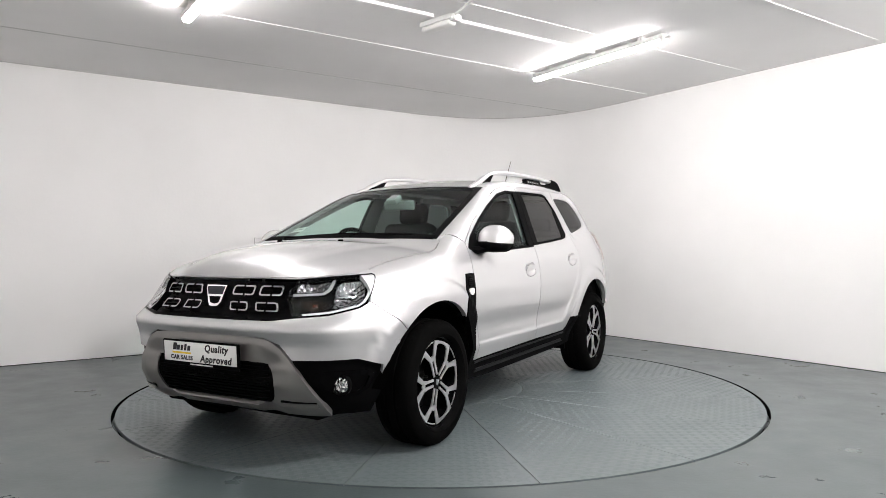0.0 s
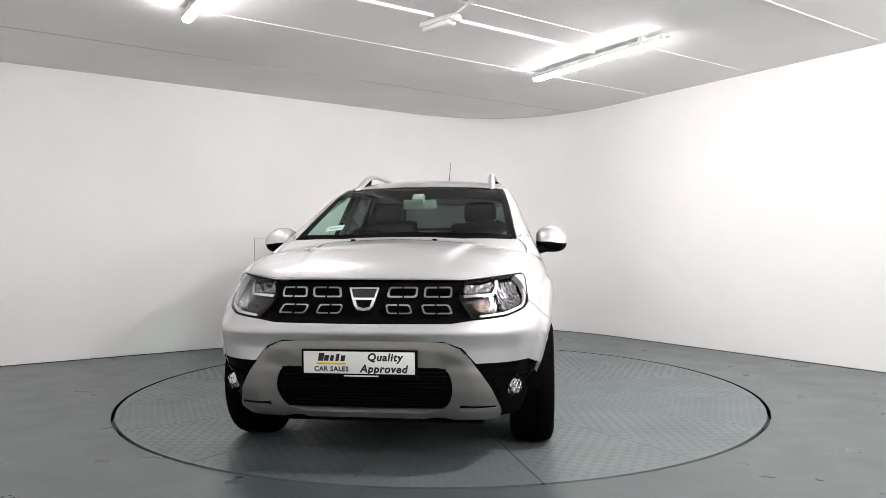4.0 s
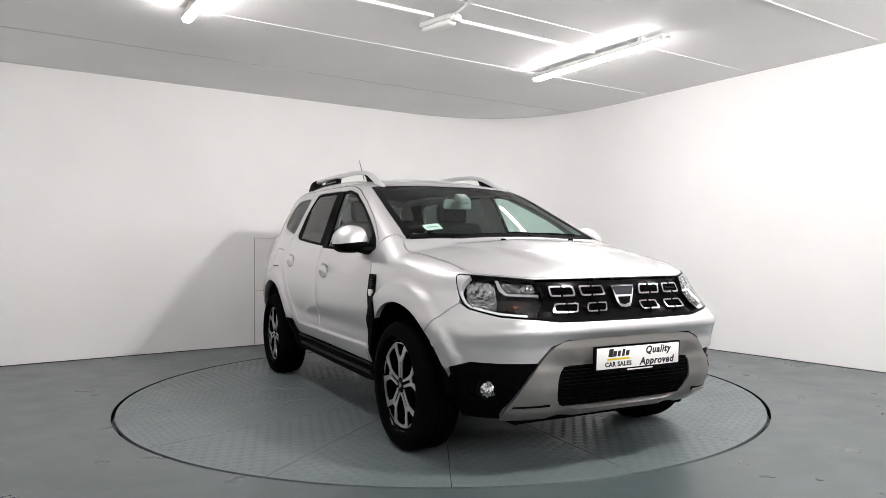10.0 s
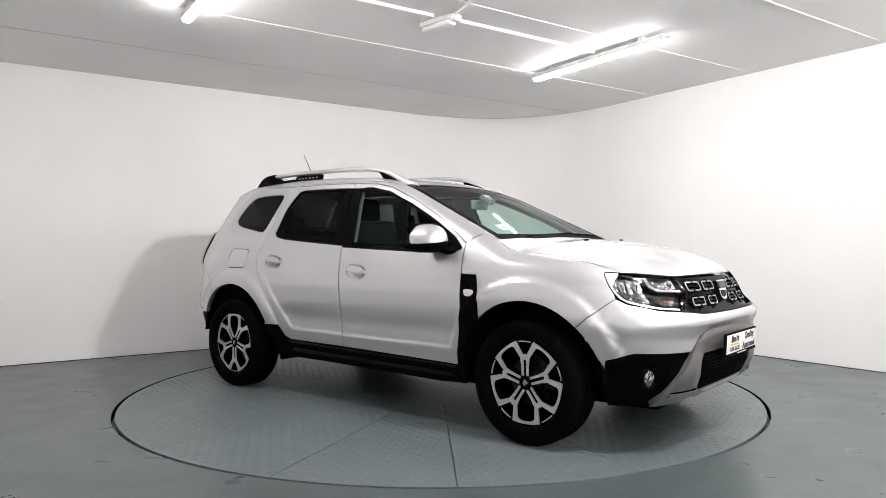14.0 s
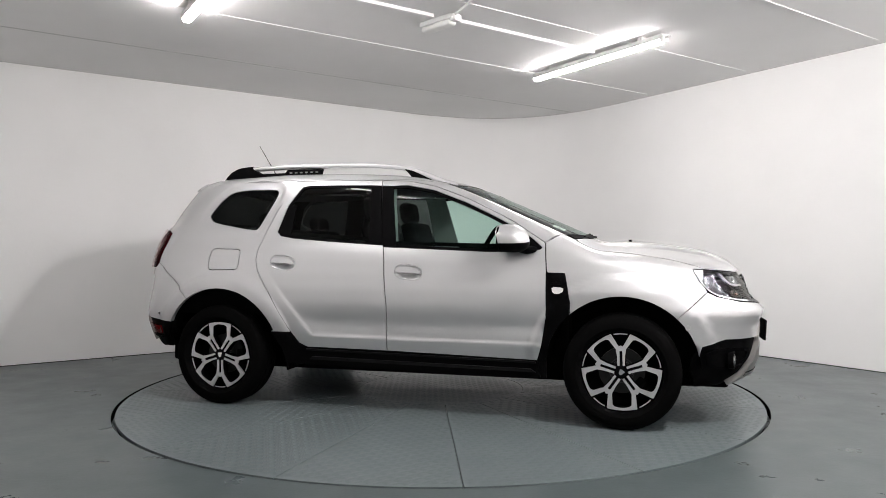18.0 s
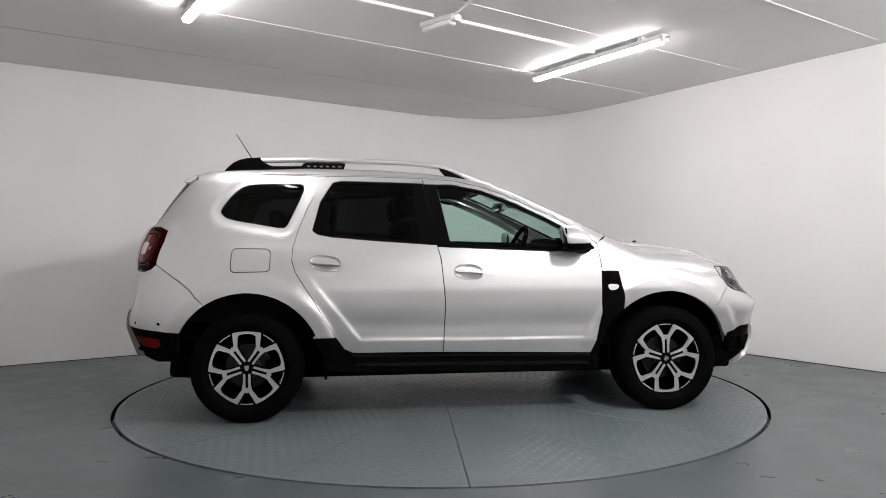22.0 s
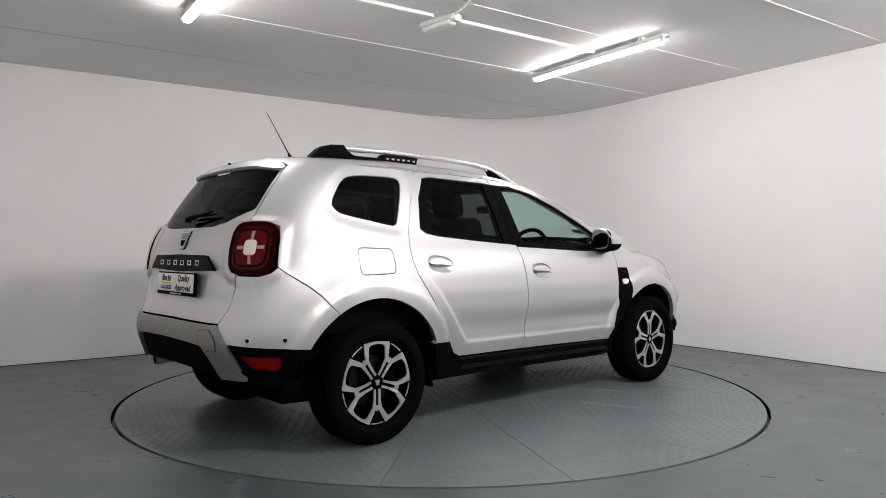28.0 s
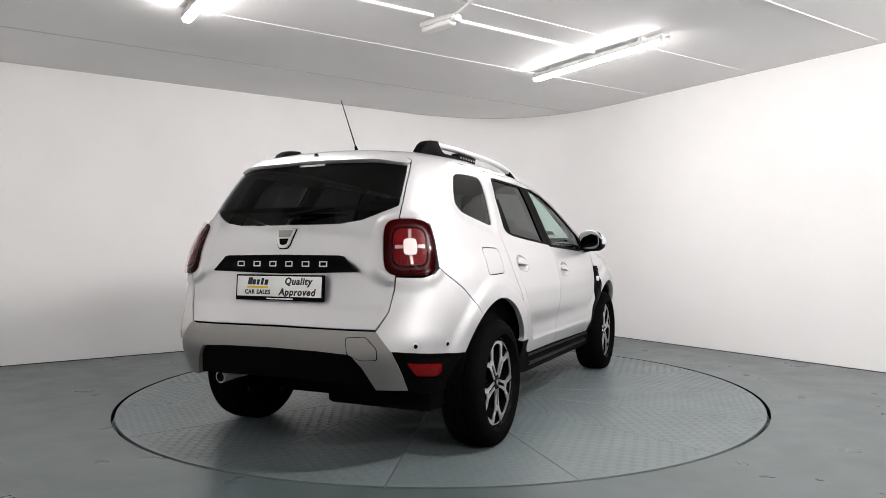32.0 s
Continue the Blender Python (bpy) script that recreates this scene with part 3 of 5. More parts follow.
def skin_normal(pts, e=0.004):
    x, y, z = pts[..., 0], pts[..., 1], pts[..., 2]
    g = np.stack([skin(x + e, y, z) - skin(x - e, y, z), skin(x, y + e, z) - skin(x, y - e, z), skin(x, y, z + e) - skin(x, y, z - e)], -1)
    return g / np.maximum(np.linalg.norm(g, axis=-1, keepdims=True), 1e-9)


# ---- the turntable ----
turntable = new("turntable")
tagged(turntable, "round turntable of painted chequer plate set flush in the floor", "turntable")
TABLE_SEAMS = 16


def table_plate(k):
    """One wedge of the deck, with a rolled rim and a fine joint to its neighbours."""
    a0, a1 = radians(356.4 + 22.5 * k), radians(356.4 + 22.5 * (k + 1))
    n, r0 = 8, 0.62
    gap = 0.0022
    outline = [(r0 * math.cos(a0 + gap / r0), r0 * math.sin(a0 + gap / r0))]
    outline += [(DISC * math.cos(a), DISC * math.sin(a)) for a in (a0 + gap / DISC + (a1 - a0 - 2 * gap / DISC) * i / n for i in range(n + 1))]
    outline += [(r0 * math.cos(a), r0 * math.sin(a)) for a in (a1 - gap / r0 - (a1 - a0 - 2 * gap / r0) * i / 4 for i in range(4))]
    return extrude_outline(outline, 0.02, pose(0, 0, -0.0205), bevel=0.0012)


def tread(inside, turn, pitch=0.0435):
    """Raised five-bar tread, its patches turned a quarter from one to the next."""
    c, s = math.cos(turn), math.sin(turn)
    n = int(2.4 / pitch)
    i, j = np.meshgrid(np.arange(-n, n + 1), np.arange(-n, n + 1))
    i, j = i.ravel(), j.ravel()
    px, py = i * pitch, j * pitch
    cx, cy = px * c - py * s, px * s + py * c
    ok = inside(cx, cy)
    i, j, cx, cy = i[ok], j[ok], cx[ok], cy[ok]
    quarter_turn = ((i + j) % 2) * (math.pi / 2) + turn + math.pi / 4
    base = np.array([(-0.017, -0.0028, 0), (0.017, -0.0028, 0), (0.017, 0.0028, 0), (-0.017, 0.0028, 0), (-0.011, 0, 0.0013), (0.011, 0, 0.0013)])
    tris = np.array([(0, 1, 5), (0, 5, 4), (1, 2, 5), (2, 3, 4), (2, 4, 5), (3, 0, 4)])
    verts, faces, k = [], [], 0
    for b in range(5):
        off = (b - 2) * 0.0078
        size = 1.0 - 0.12 * abs(b - 2)
        ca, sa = np.cos(quarter_turn)[:, None], np.sin(quarter_turn)[:, None]
        lx, ly = base[None, :, 0] * size, base[None, :, 1] + off
        v = np.stack([cx[:, None] + lx * ca - ly * sa, cy[:, None] + lx * sa + ly * ca, np.broadcast_to(base[None, :, 2] - 0.0006, (len(cx), 6))], -1)
        verts.append(v.reshape(-1, 3))
        faces.append((tris[None] + (np.arange(len(cx)) * 6)[:, None, None]).reshape(-1, 3) + k)
        k += len(cx) * 6
    return np.concatenate(verts), np.concatenate(faces)


def fast_mesh(name, verts, faces, mat, parent):
    me = bpy.data.meshes.new(name)
    me.vertices.add(len(verts))
    me.vertices.foreach_set("co", np.asarray(verts, np.float32).ravel())
    me.loops.add(len(faces) * 3)
    me.loops.foreach_set("vertex_index", np.asarray(faces, np.int32).ravel())
    me.polygons.add(len(faces))
    me.polygons.foreach_set("loop_start", np.arange(0, len(faces) * 3, 3, dtype=np.int32))
    me.polygons.foreach_set("loop_total", np.full(len(faces), 3, np.int32))
    me.update(calc_edges=True)
    me.validate()
    me.materials.append(mat)
    ob = new(name, me)
    ob.parent = parent
    return tagged(ob, kind="stuff")


for k in range(TABLE_SEAMS):
    wedge = part("deck_plate", table_plate(k), PLATE, turntable, smooth=False)
    lo = radians(356.4 + 22.5 * k)

    def in_wedge(x, y, lo=lo):
        r = np.hypot(x, y)
        a = (np.arctan2(y, x) - lo) % (2 * math.pi)
        return (r < DISC - 0.03) & (r > 0.65) & (a * r > 0.024) & ((radians(22.5) - a) * r > 0.024) & (a < radians(22.5))

    v, f = tread(in_wedge, lo + radians(11.25))
    fast_mesh("tread", v, f, PLATE, wedge)
hub_plate = part("hub_plate", revolve([(0.0005, -0.0205), (0.616, -0.0205), (0.616, -0.0015), (0.6145, -0.0005), (0.0005, -0.0005)], 64), PLATE, turntable, smooth=False)
v, f = tread(lambda x, y: np.hypot(x, y) < 0.59, 0.3)
fast_mesh("tread", v, f, PLATE, hub_plate)
part("bed", revolve([(0.0005, -0.05), (DISC - 0.01, -0.05), (DISC - 0.01, -0.021), (0.0005, -0.021)], 96), DARK, turntable)

# ---- the car ----
car = new("car")
tagged(car, "silver compact off-road car with roof rails, standing on the turntable", "car")


def on_side(x, z):
    """From a place on the car's flank to its turn round the tail."""
    p, _ = onto_skin("R", np.array([x]), np.array([z]))
    return math.degrees(math.atan2(p[0, 1], -p[0, 0] - 1.1)), z


def seam(x, y):
    p, _ = onto_skin("T", np.array([x]), np.array([y]))
    return x, float(p[0, 2])


def arch(cx, r, a0, a1, n=12, cz=0.335):
    return [(cx + r * math.cos(radians(a0 + (a1 - a0) * i / n)), cz + r * math.sin(radians(a0 + (a1 - a0) * i / n))) for i in range(n + 1)]


HUB = 1.3365
BONNET_EDGE = [(1.08, 0.715), (1.15, 0.738), (1.3, 0.735), (1.5, 0.72), (1.7, 0.702), (1.80, 0.69)]
BONNET_LINE = [(x, float(np.interp(x, [p[0] for p in BONNET_EDGE], [p[1] for p in BONNET_EDGE]))) for x in np.linspace(1.08, 1.80, 30)]
fender = [(0.893, 1.092), seam(0.98, -0.71), seam(1.05, -0.69)] + [seam(x, -y) for x, y in BONNET_LINE] + [(1.79, 0.86), (1.815, 0.80), (1.655, 0.66)]
fender += arch(HUB, 0.44, 46, 132, 22) + [(1.045, 0.74), (1.014, 0.908), (0.91, 0.911), (0.904, 0.93)]
both("fender", car, PAINT, "R", fender, soft=0, depth=0.03, edge=0.012, step=0.018)
both("fender_corner", car, PAINT, "T", [(0.985, -0.60), (0.985, -0.715), (1.13, -0.752), (1.13, -0.62)], soft=0, out=-0.010, depth=0, step=0.03, gap=0)
cladding = [(0.906, 0.911), (1.014, 0.908), (1.045, 0.74)] + arch(HUB, 0.445, 132, 172, 6) + [(0.895, 0.27), (0.86, 0.27), (0.846, 0.376), (0.87, 0.46), (0.902, 0.64)]
both("arch_cladding", car, BLACK, "R", cladding, soft=0, out=0.006, depth=0.03, gap=0.001)

front_door = [(0.842, 0.376), (0.87, 0.46), (0.902, 0.64), (0.903, 0.92), (0.891, 1.09), (0.70, 1.218), (0.59, 1.277), (0.385, 1.377), (0.15, 1.468),
              (-0.04, 1.510), (-0.24, 1.522), (-0.231, 1.482), (-0.161, 1.081), (-0.14, 0.987), (-0.116, 0.70), (-0.128, 0.399)]
front_light = [(-0.166, 1.070), (-0.228, 1.480), (-0.148, 1.477), (-0.049, 1.479), (0.146, 1.440), (0.375, 1.350), (0.578, 1.251), (0.668, 1.203),
               (0.80, 1.125), (0.872, 1.062), (0.860, 1.050), (0.567, 1.037)]


def oval(x, z, a, b, power=0.8, tilt=0.0, n=28):
    c, s = math.cos(radians(tilt)), math.sin(radians(tilt))
    out = []
    for i in range(n):
        t = 2 * math.pi * i / n
        u, v = a * math.copysign(abs(math.cos(t)) ** power, math.cos(t)), b * math.copysign(abs(math.sin(t)) ** power, math.sin(t))
        out.append((x + u * c - v * s, z + u * s + v * c))
    return out


FRONT_GRIP, REAR_GRIP = oval(0.030, 0.908, 0.090, 0.046, 0.75, -6), oval(-0.862, 0.966, 0.094, 0.046, 0.75, -8)
both("front_door", car, PAINT, "R", front_door, holes=[front_light, FRONT_GRIP], soft=0, hole_soft=0, gap=0.003, step=0.016)
rear_door = [(-0.128, 0.399), (-0.116, 0.70), (-0.14, 0.987), (-0.161, 1.081), (-0.231, 1.482), (-0.24, 1.522), (-0.60, 1.532), (-0.868, 1.532),
             (-0.975, 1.33), (-1.037, 1.168), (-1.066, 1.062), (-1.068, 0.987), (-1.046, 0.913), (-0.941, 0.748), (-0.801, 0.507), (-0.749, 0.431),
             (-0.695, 0.405)]
rear_light = [(-0.166, 1.081), (-0.236, 1.482), (-0.301, 1.486), (-0.763, 1.498), (-0.821, 1.487), (-0.899, 1.36), (-0.946, 1.175), (-0.913, 1.148),
              (-0.823, 1.132), (-0.546, 1.108)]
both("rear_door", car, PAINT, "R", rear_door, holes=[rear_light, REAR_GRIP], soft=0, hole_soft=0, gap=0.003, step=0.016)

quarter_light = [(-1.522, 1.306), (-1.50, 1.268), (-1.457, 1.246), (-1.198, 1.200), (-1.123, 1.190), (-1.098, 1.215), (-1.005, 1.43), (-1.008, 1.47),
                 (-1.046, 1.483), (-1.255, 1.483), (-1.379, 1.469), (-1.45, 1.409)]
quarter = [on_side(*p) for p in [(-0.868, 1.532), (-0.975, 1.33), (-1.037, 1.168), (-1.066, 1.062), (-1.068, 0.987), (-1.046, 0.913), (-0.941, 0.748),
                                 (-0.801, 0.507), (-0.938, 0.507)] + arch(-HUB, 0.455, 24, 123, 22) + [(-1.671, 0.812), (-1.733, 0.862)]]
quarter += [(-44.5, 0.965), (-44.3, 1.03), (-44.2, 1.10), (-43.6, 1.17), (-39.5, 1.195), (-35.2, 1.195), (-36.3, 1.263), (-38.5, 1.38), (-41.2, 1.49), (-43, 1.535)]
quarter += [on_side(*p) for p in [(-1.5, 1.538), (-1.2, 1.537)]]
FLAP = corners([(-1.437, 0.914), (-1.430, 1.064), (-1.197, 1.058), (-1.197, 0.918)], 0.035, 1.0)
quarter_light = rounded(quarter_light, 1)
quarter_hole = [on_side(*p) for p in quarter_light]
QUARTER_EDGE = dense(quarter_light, 0.01)


def lamp_collar(p):
    """The raised collar round the tail lamp."""
    turn = np.degrees(np.arctan2(np.abs(p[:, 1]), -p[:, 0] - 1.1))
    r = ((np.abs(turn - 37.3) / 6.9) ** 4 + (np.abs(p[:, 2] - 1.052) / 0.134) ** 4) ** 0.25
    return 0.011 * np.clip((1.30 - r) / 0.10, 0, 1) ** 2 * (3 - 2 * np.clip((1.30 - r) / 0.10, 0, 1))


def quarter_form(p):
    """The sunk border of the quarter window and the lamp's collar."""
    d = np.min(np.linalg.norm(p[:, None, [0, 2]] - QUARTER_EDGE[None], axis=2), axis=1)
    u = np.clip((0.055 - d) / 0.025, 0, 1) * (np.abs(p[:, 0]) < 1.62)
    return lamp_collar(p) - 0.009 * u * u * (3 - 2 * u)


panel("rear_quarter_panel", car, PAINT, "B", quarter, holes=[quarter_hole, [on_side(*p) for p in FLAP]], soft=0, hole_soft=0, depth=0.03, gap=0.0015, step=0.022, edge=0.02, lift=quarter_form)
panel("rear_quarter_panel", car, PAINT, "B", quarter, holes=[quarter_hole], soft=0, hole_soft=0, depth=0.03, gap=0.0015, step=0.022, edge=0.02, lift=quarter_form, flip=True)
panel("fuel_flap", car, PAINT, "B", [on_side(*p) for p in FLAP], soft=0, depth=0.012, gap=0.004)

sill = [(-0.938, 0.507), (-0.801, 0.507), (-0.749, 0.431), (-0.695, 0.405), (-0.128, 0.399), (0.842, 0.376), (0.86, 0.27), (0.70, 0.262), (-0.70, 0.285),
        (-0.86, 0.30), (-0.886, 0.40)]
both("sill", car, BLACK, "R", sill, soft=0, out=0.004, depth=0.05)


def round_axis(mode, a, b):
    p, _ = onto_skin(mode, np.array([float(a)]), np.array([float(b)]))
    return float(p[0, 0]), 0.7 * math.atan2(p[0, 2] - 0.75, -p[0, 1])


SCREEN_EDGE = [(1.05, 0.69), (0.90, 0.668), (0.70, 0.645), (0.55, 0.627), (0.35, 0.599), (0.215, 0.575)]
pillar = [round_axis("T", x, -y) for x, y in SCREEN_EDGE + [(0.0, 0.583), (-0.4, 0.585), (-0.9, 0.585), (-1.5, 0.58), (-1.68, 0.56)]]
pillar += [round_axis("R", x, z) for x, z in [(-1.5, 1.538), (-1.2, 1.537), (-0.868, 1.532), (-0.60, 1.532), (-0.24, 1.522), (-0.04, 1.510), (0.15, 1.468), (0.385, 1.377), (0.59, 1.277),
                                             (0.70, 1.218), (0.80, 1.152), (0.893, 1.092)]]
pillar += [round_axis("T", 0.98, -0.71)]
both("roof_side_rail", car, PAINT, "X", pillar, soft=0, gap=0.001, step=0.025)

roof = [(0.30, 0.0), (0.27, 0.3), (0.215, 0.575), (-0.2, 0.585), (-0.9, 0.585), (-1.5, 0.58), (-1.68, 0.56), (-1.74, 0.3), (-1.75, 0.0)]
panel("roof", car, PAINT, "T", roof + [(x, -y) for x, y in reversed(roof[1:-1])], soft=0, gap=0.001)


def nose_edge(turn, z):
    p, _ = onto_skin("F", np.array([float(turn)]), np.array([z]))
    return float(p[0, 0]), float(p[0, 1])


bonnet = [(1.15, 0.0), (1.135, 0.37), (1.065, 0.66), (1.08, 0.72)] + BONNET_EDGE[1:-1]
bonnet += [nose_edge(t, z) for t, z in ((44.4, 0.934), (38, 0.926), (33, 0.919), (27.4, 0.913), (20, 0.914), (13, 0.915), (6, 0.915), (0, 0.915))]


def bonnet_form(p):
    """A low raised middle with soft shoulders, and a shallow dip along the rear edge."""
    ay, x = np.abs(p[:, 1]), p[:, 0]
    dome = 0.017 / (1 + np.exp((ay - 0.40 - 0.16 * (1.6 - x)) / 0.011)) * np.clip((2.03 - x) / 0.2, 0, 1) * np.clip((x - 1.16) / 0.1, 0, 1)
    dip = -0.010 * np.exp(-((x - 1.27) / 0.06) ** 2) * np.clip((0.46 - ay) / 0.06, 0, 1)
    return dome + dip


panel("bonnet", car, PAINT, "T", bonnet + [(x, -y) for x, y in reversed(bonnet[1:-1])], soft=0, step=0.017, lift=bonnet_form)
both("bonnet_gutter", car, SKID, "T", [(x, 0.022 - y) for x, y in BONNET_LINE[:-1]] + [(x, -y - 0.010) for x, y in reversed(BONNET_LINE[:-1])], soft=0, out=-0.007, depth=0, step=0.02, gap=0)
panel("bonnet_lip", car, PAINT, "F", mirrored([(0, 0.9145), (20, 0.9135), (27.3, 0.9105), (33, 0.9185), (38, 0.9255), (44.4, 0.9325), (48.2, 0.936), (47.6, 0.956), (44, 0.955), (38, 0.948), (27.3, 0.938), (0, 0.938)]), soft=0, step=0.014, out=-0.003, depth=0.004, gap=0)
screen = [(1.15, 0.0), (1.135, 0.37), (1.06, 0.66)] + [(x, y - 0.003) for x, y in SCREEN_EDGE] + [(0.27, 0.3), (0.30, 0.0)]
panel("windscreen", car, GLASS, "T", screen + [(x, -y) for x, y in reversed(screen[1:-1])], soft=0, out=-0.004, depth=0)

def on_nose(x, z):
    """From a place on the car's flank to its turn round the nose."""
    p, _ = onto_skin("R", np.array([x]), np.array([z]))
    return math.degrees(math.atan2(-p[0, 1], p[0, 0] - 1.1)), z


bumper = [(0, 0.634), (19.7, 0.633), (24.0, 0.602), (27.3, 0.530), (43.0, 0.530), (50.0, 0.490)] + [on_nose(*q) for q in arch(HUB, 0.44, 12, 46, 10)]
bumper += [on_nose(1.655 + 0.16 * k / 8, 0.659 + 0.14 * k / 8) for k in range(9)] + [(44.0, 0.772),
          (36.0, 0.741), (27.0, 0.729), (21.7, 0.717), (0, 0.714)]
panel("front_bumper", car, PAINT, "F", mirrored(bumper), soft=0, depth=0.03)
lower = [(0, 0.62), (25, 0.60), (27.3, 0.532), (43.0, 0.532), (50.0, 0.492), (51.8, 0.42), (51.2, 0.34), (48, 0.235), (30, 0.225), (0, 0.225)]
panel("lower_bumper", car, BLACK, "F", mirrored(lower), soft=0, out=-0.015, depth=0.05, label="black plastic lower bumper")
skid = [(0, 0.634), (19.7, 0.633), (24.0, 0.600), (27.3, 0.524), (32.4, 0.381), (36.4, 0.275), (36.8, 0.252), (22.5, 0.266), (0, 0.272)]
skid_in = [(0, 0.511), (18.5, 0.513), (20.9, 0.498), (21.9, 0.447), (22.0, 0.36), (20.6, 0.305), (0, 0.302)]
SKID_MOUTH = dense([(a * 0.0165, b) for a, b in mirrored(skid_in)], 0.01)


def skid_form(p):
    """The top edge leans back, and a broad chamfer runs in to the mouth."""
    turn = np.degrees(np.arctan2(p[:, 1], p[:, 0] - 1.1)) * 0.0165
    d = np.min(np.linalg.norm(np.stack([turn, p[:, 2]], 1)[:, None] - SKID_MOUTH[None], axis=2), axis=1)
    side = np.clip((np.abs(turn) - 0.26) / 0.06, 0, 1)
    return -0.55 * np.clip(p[:, 2] - 0.598, 0, 1) + 0.25 * np.clip(0.52 - p[:, 2], 0, 0.03) - (0.010 + 0.012 * side) * np.clip(1 - d / (0.030 + 0.045 * side), 0, 1)


panel("skid_plate", car, SKID, "F", mirrored(skid), holes=[mirrored(skid_in)], soft=1, out=0.008, depth=0.04, step=0.016, lift=skid_form, label="grey skid plate round the lower grille")
grille = [(0, 0.912), (27.4, 0.909), (24.4, 0.828), (27.2, 0.731), (21.7, 0.719), (0, 0.716)]
panel("grille", car, GLOSS_BLACK, "F", mirrored(grille), soft=0, out=-0.018, depth=0.02)
lamp_shape = [(-48.2, 0.934), (-49.0, 0.928), (-49.2, 0.915), (-48.4, 0.87), (-47.2, 0.825), (-45.9, 0.795), (-43.6, 0.772), (-40, 0.757), (-36, 0.743), (-30, 0.734), (-27, 0.732), (-24.3, 0.828), (-27.3, 0.908), (-38, 0.923)]

tail_lamp = [(-37.3 + 6.4 * math.copysign(abs(math.cos(a)) ** 0.5, math.cos(a)), 1.058 + 0.134 * math.copysign(abs(math.sin(a)) ** 0.5, math.sin(a)))
             for a in (2 * math.pi * i / 40 for i in range(40))]
gate = [(0, 0.685), (24, 0.682), (29.0, 0.682), (32.0, 0.765), (33.3, 0.861), (33.8, 0.926), (35.0, 1.19), (36.2, 1.263), (38.4, 1.38), (41.0, 1.487), (30, 1.525), (0, 1.535)]
rear_glass = [(0, 1.178), (18, 1.179), (25, 1.196), (35.3, 1.266), (37.5, 1.38), (39.8, 1.480), (29, 1.500), (0, 1.512)]


def gate_form(p):
    """The plate's field lies a little deeper, under a crease that falls from the name strip to the lamps."""
    ay, z = np.abs(p[:, 1]), p[:, 2]
    crease = 0.975 - 0.42 * np.clip(ay - 0.40, 0, 0.30)
    deep = 1 / (1 + np.exp(np.clip((z - crease) / 0.006, -40, 40))) * np.clip((z - 0.70) / 0.09, 0, 1) * np.clip((0.63 - ay) / 0.09, 0, 1)
    return lamp_collar(p) - 0.012 * deep


panel("tailgate", car, PAINT, "B", mirrored(gate), holes=[mirrored(rear_glass)], soft=0, hole_soft=0, step=0.016, edge=0.016, lift=gate_form)
panel("rear_window", car, PRIVACY, "B", mirrored(rear_glass), soft=0, out=-0.003, depth=0)
rear_bumper = [(0, 0.676), (29.0, 0.676), (32.0, 0.762), (33.4, 0.861), (33.9, 0.922), (40, 0.918), (43.0, 0.935), (44.6, 0.962)]
rear_bumper += [(-a, b) for a, b in [on_side(*q) for q in [(-1.733, 0.858), (-1.671, 0.808)] + arch(-HUB, 0.455, 123, 152, 8)]]
rear_bumper += [(45, 0.56), (33.5, 0.582), (0, 0.582)]
panel("rear_bumper", car, PAINT, "B", mirrored(rear_bumper), soft=0, depth=0.03, step=0.025, edge=0.02, lift=lamp_collar)
rear_lower = [(0, 0.59), (33.5, 0.584), (45, 0.562), (-on_side(-1.735, 0.546)[0], 0.546), (-on_side(-1.76, 0.40)[0], 0.40), (48, 0.362), (42, 0.358), (36.7, 0.385), (33, 0.405), (24, 0.410), (5, 0.418), (0, 0.418)]
panel("rear_lower_bumper", car, BLACK, "B", mirrored(rear_lower), soft=0, out=-0.012, depth=0.04, label="black plastic lower bumper")
rear_skid = [(0, 0.676), (25, 0.674), (29.2, 0.674), (32.3, 0.593), (34.9, 0.484), (36.7, 0.398), (29.0, 0.402), (25.7, 0.51), (23.1, 0.566), (13.9, 0.574), (0, 0.577)]
panel("rear_skid_plate", car, SKID, "B", mirrored(rear_skid), soft=0, out=0.010, depth=0.03, label="grey skid trim under the tailgate")
both("front_window", car, GLASS, "R", front_light, soft=0, out=-0.006, depth=0)
both("rear_side_window", car, PRIVACY, "R", rear_light, soft=0, out=-0.006, depth=0)
both("quarter_window", car, PRIVACY, "R", quarter_light, soft=0, out=-0.013, depth=0)


def gasket(mode, outline, wide=0.012, flips=(False, True), out=-0.010):
    """A dark rubber seal behind the joint round a panel."""
    k = 0.0165 if mode in "FB" else 1.0
    line = dense([(a * k, b) for a, b in outline], 0.015)
    outer = [(a / k, b) for a, b in inset(line, -wide)]
    inner = [(a / k, b) for a, b in inset(line, wide)]
    for f in flips:
        panel("joint_seal", car, DARK, mode, outer, holes=[inner], soft=0, hole_soft=0, out=out, depth=0, step=0.02, gap=0, flip=f)


gasket("R", front_door[:5] + [(0.86, 1.07), (-0.17, 1.10)] + front_door[12:])
gasket("R", rear_door[:4] + [(-0.2, 1.12), (-0.93, 1.17)] + rear_door[8:])
gasket("B", [on_side(*p) for p in FLAP], 0.010, (False,))
gasket("B", mirrored(gate[:8] + [(0, 1.263)]), 0.012, (False,))


# ---- the car's details ----
def shrunk(outline, d, step=0.02):
    return [tuple(p) for p in inset(dense(outline, step), d)]


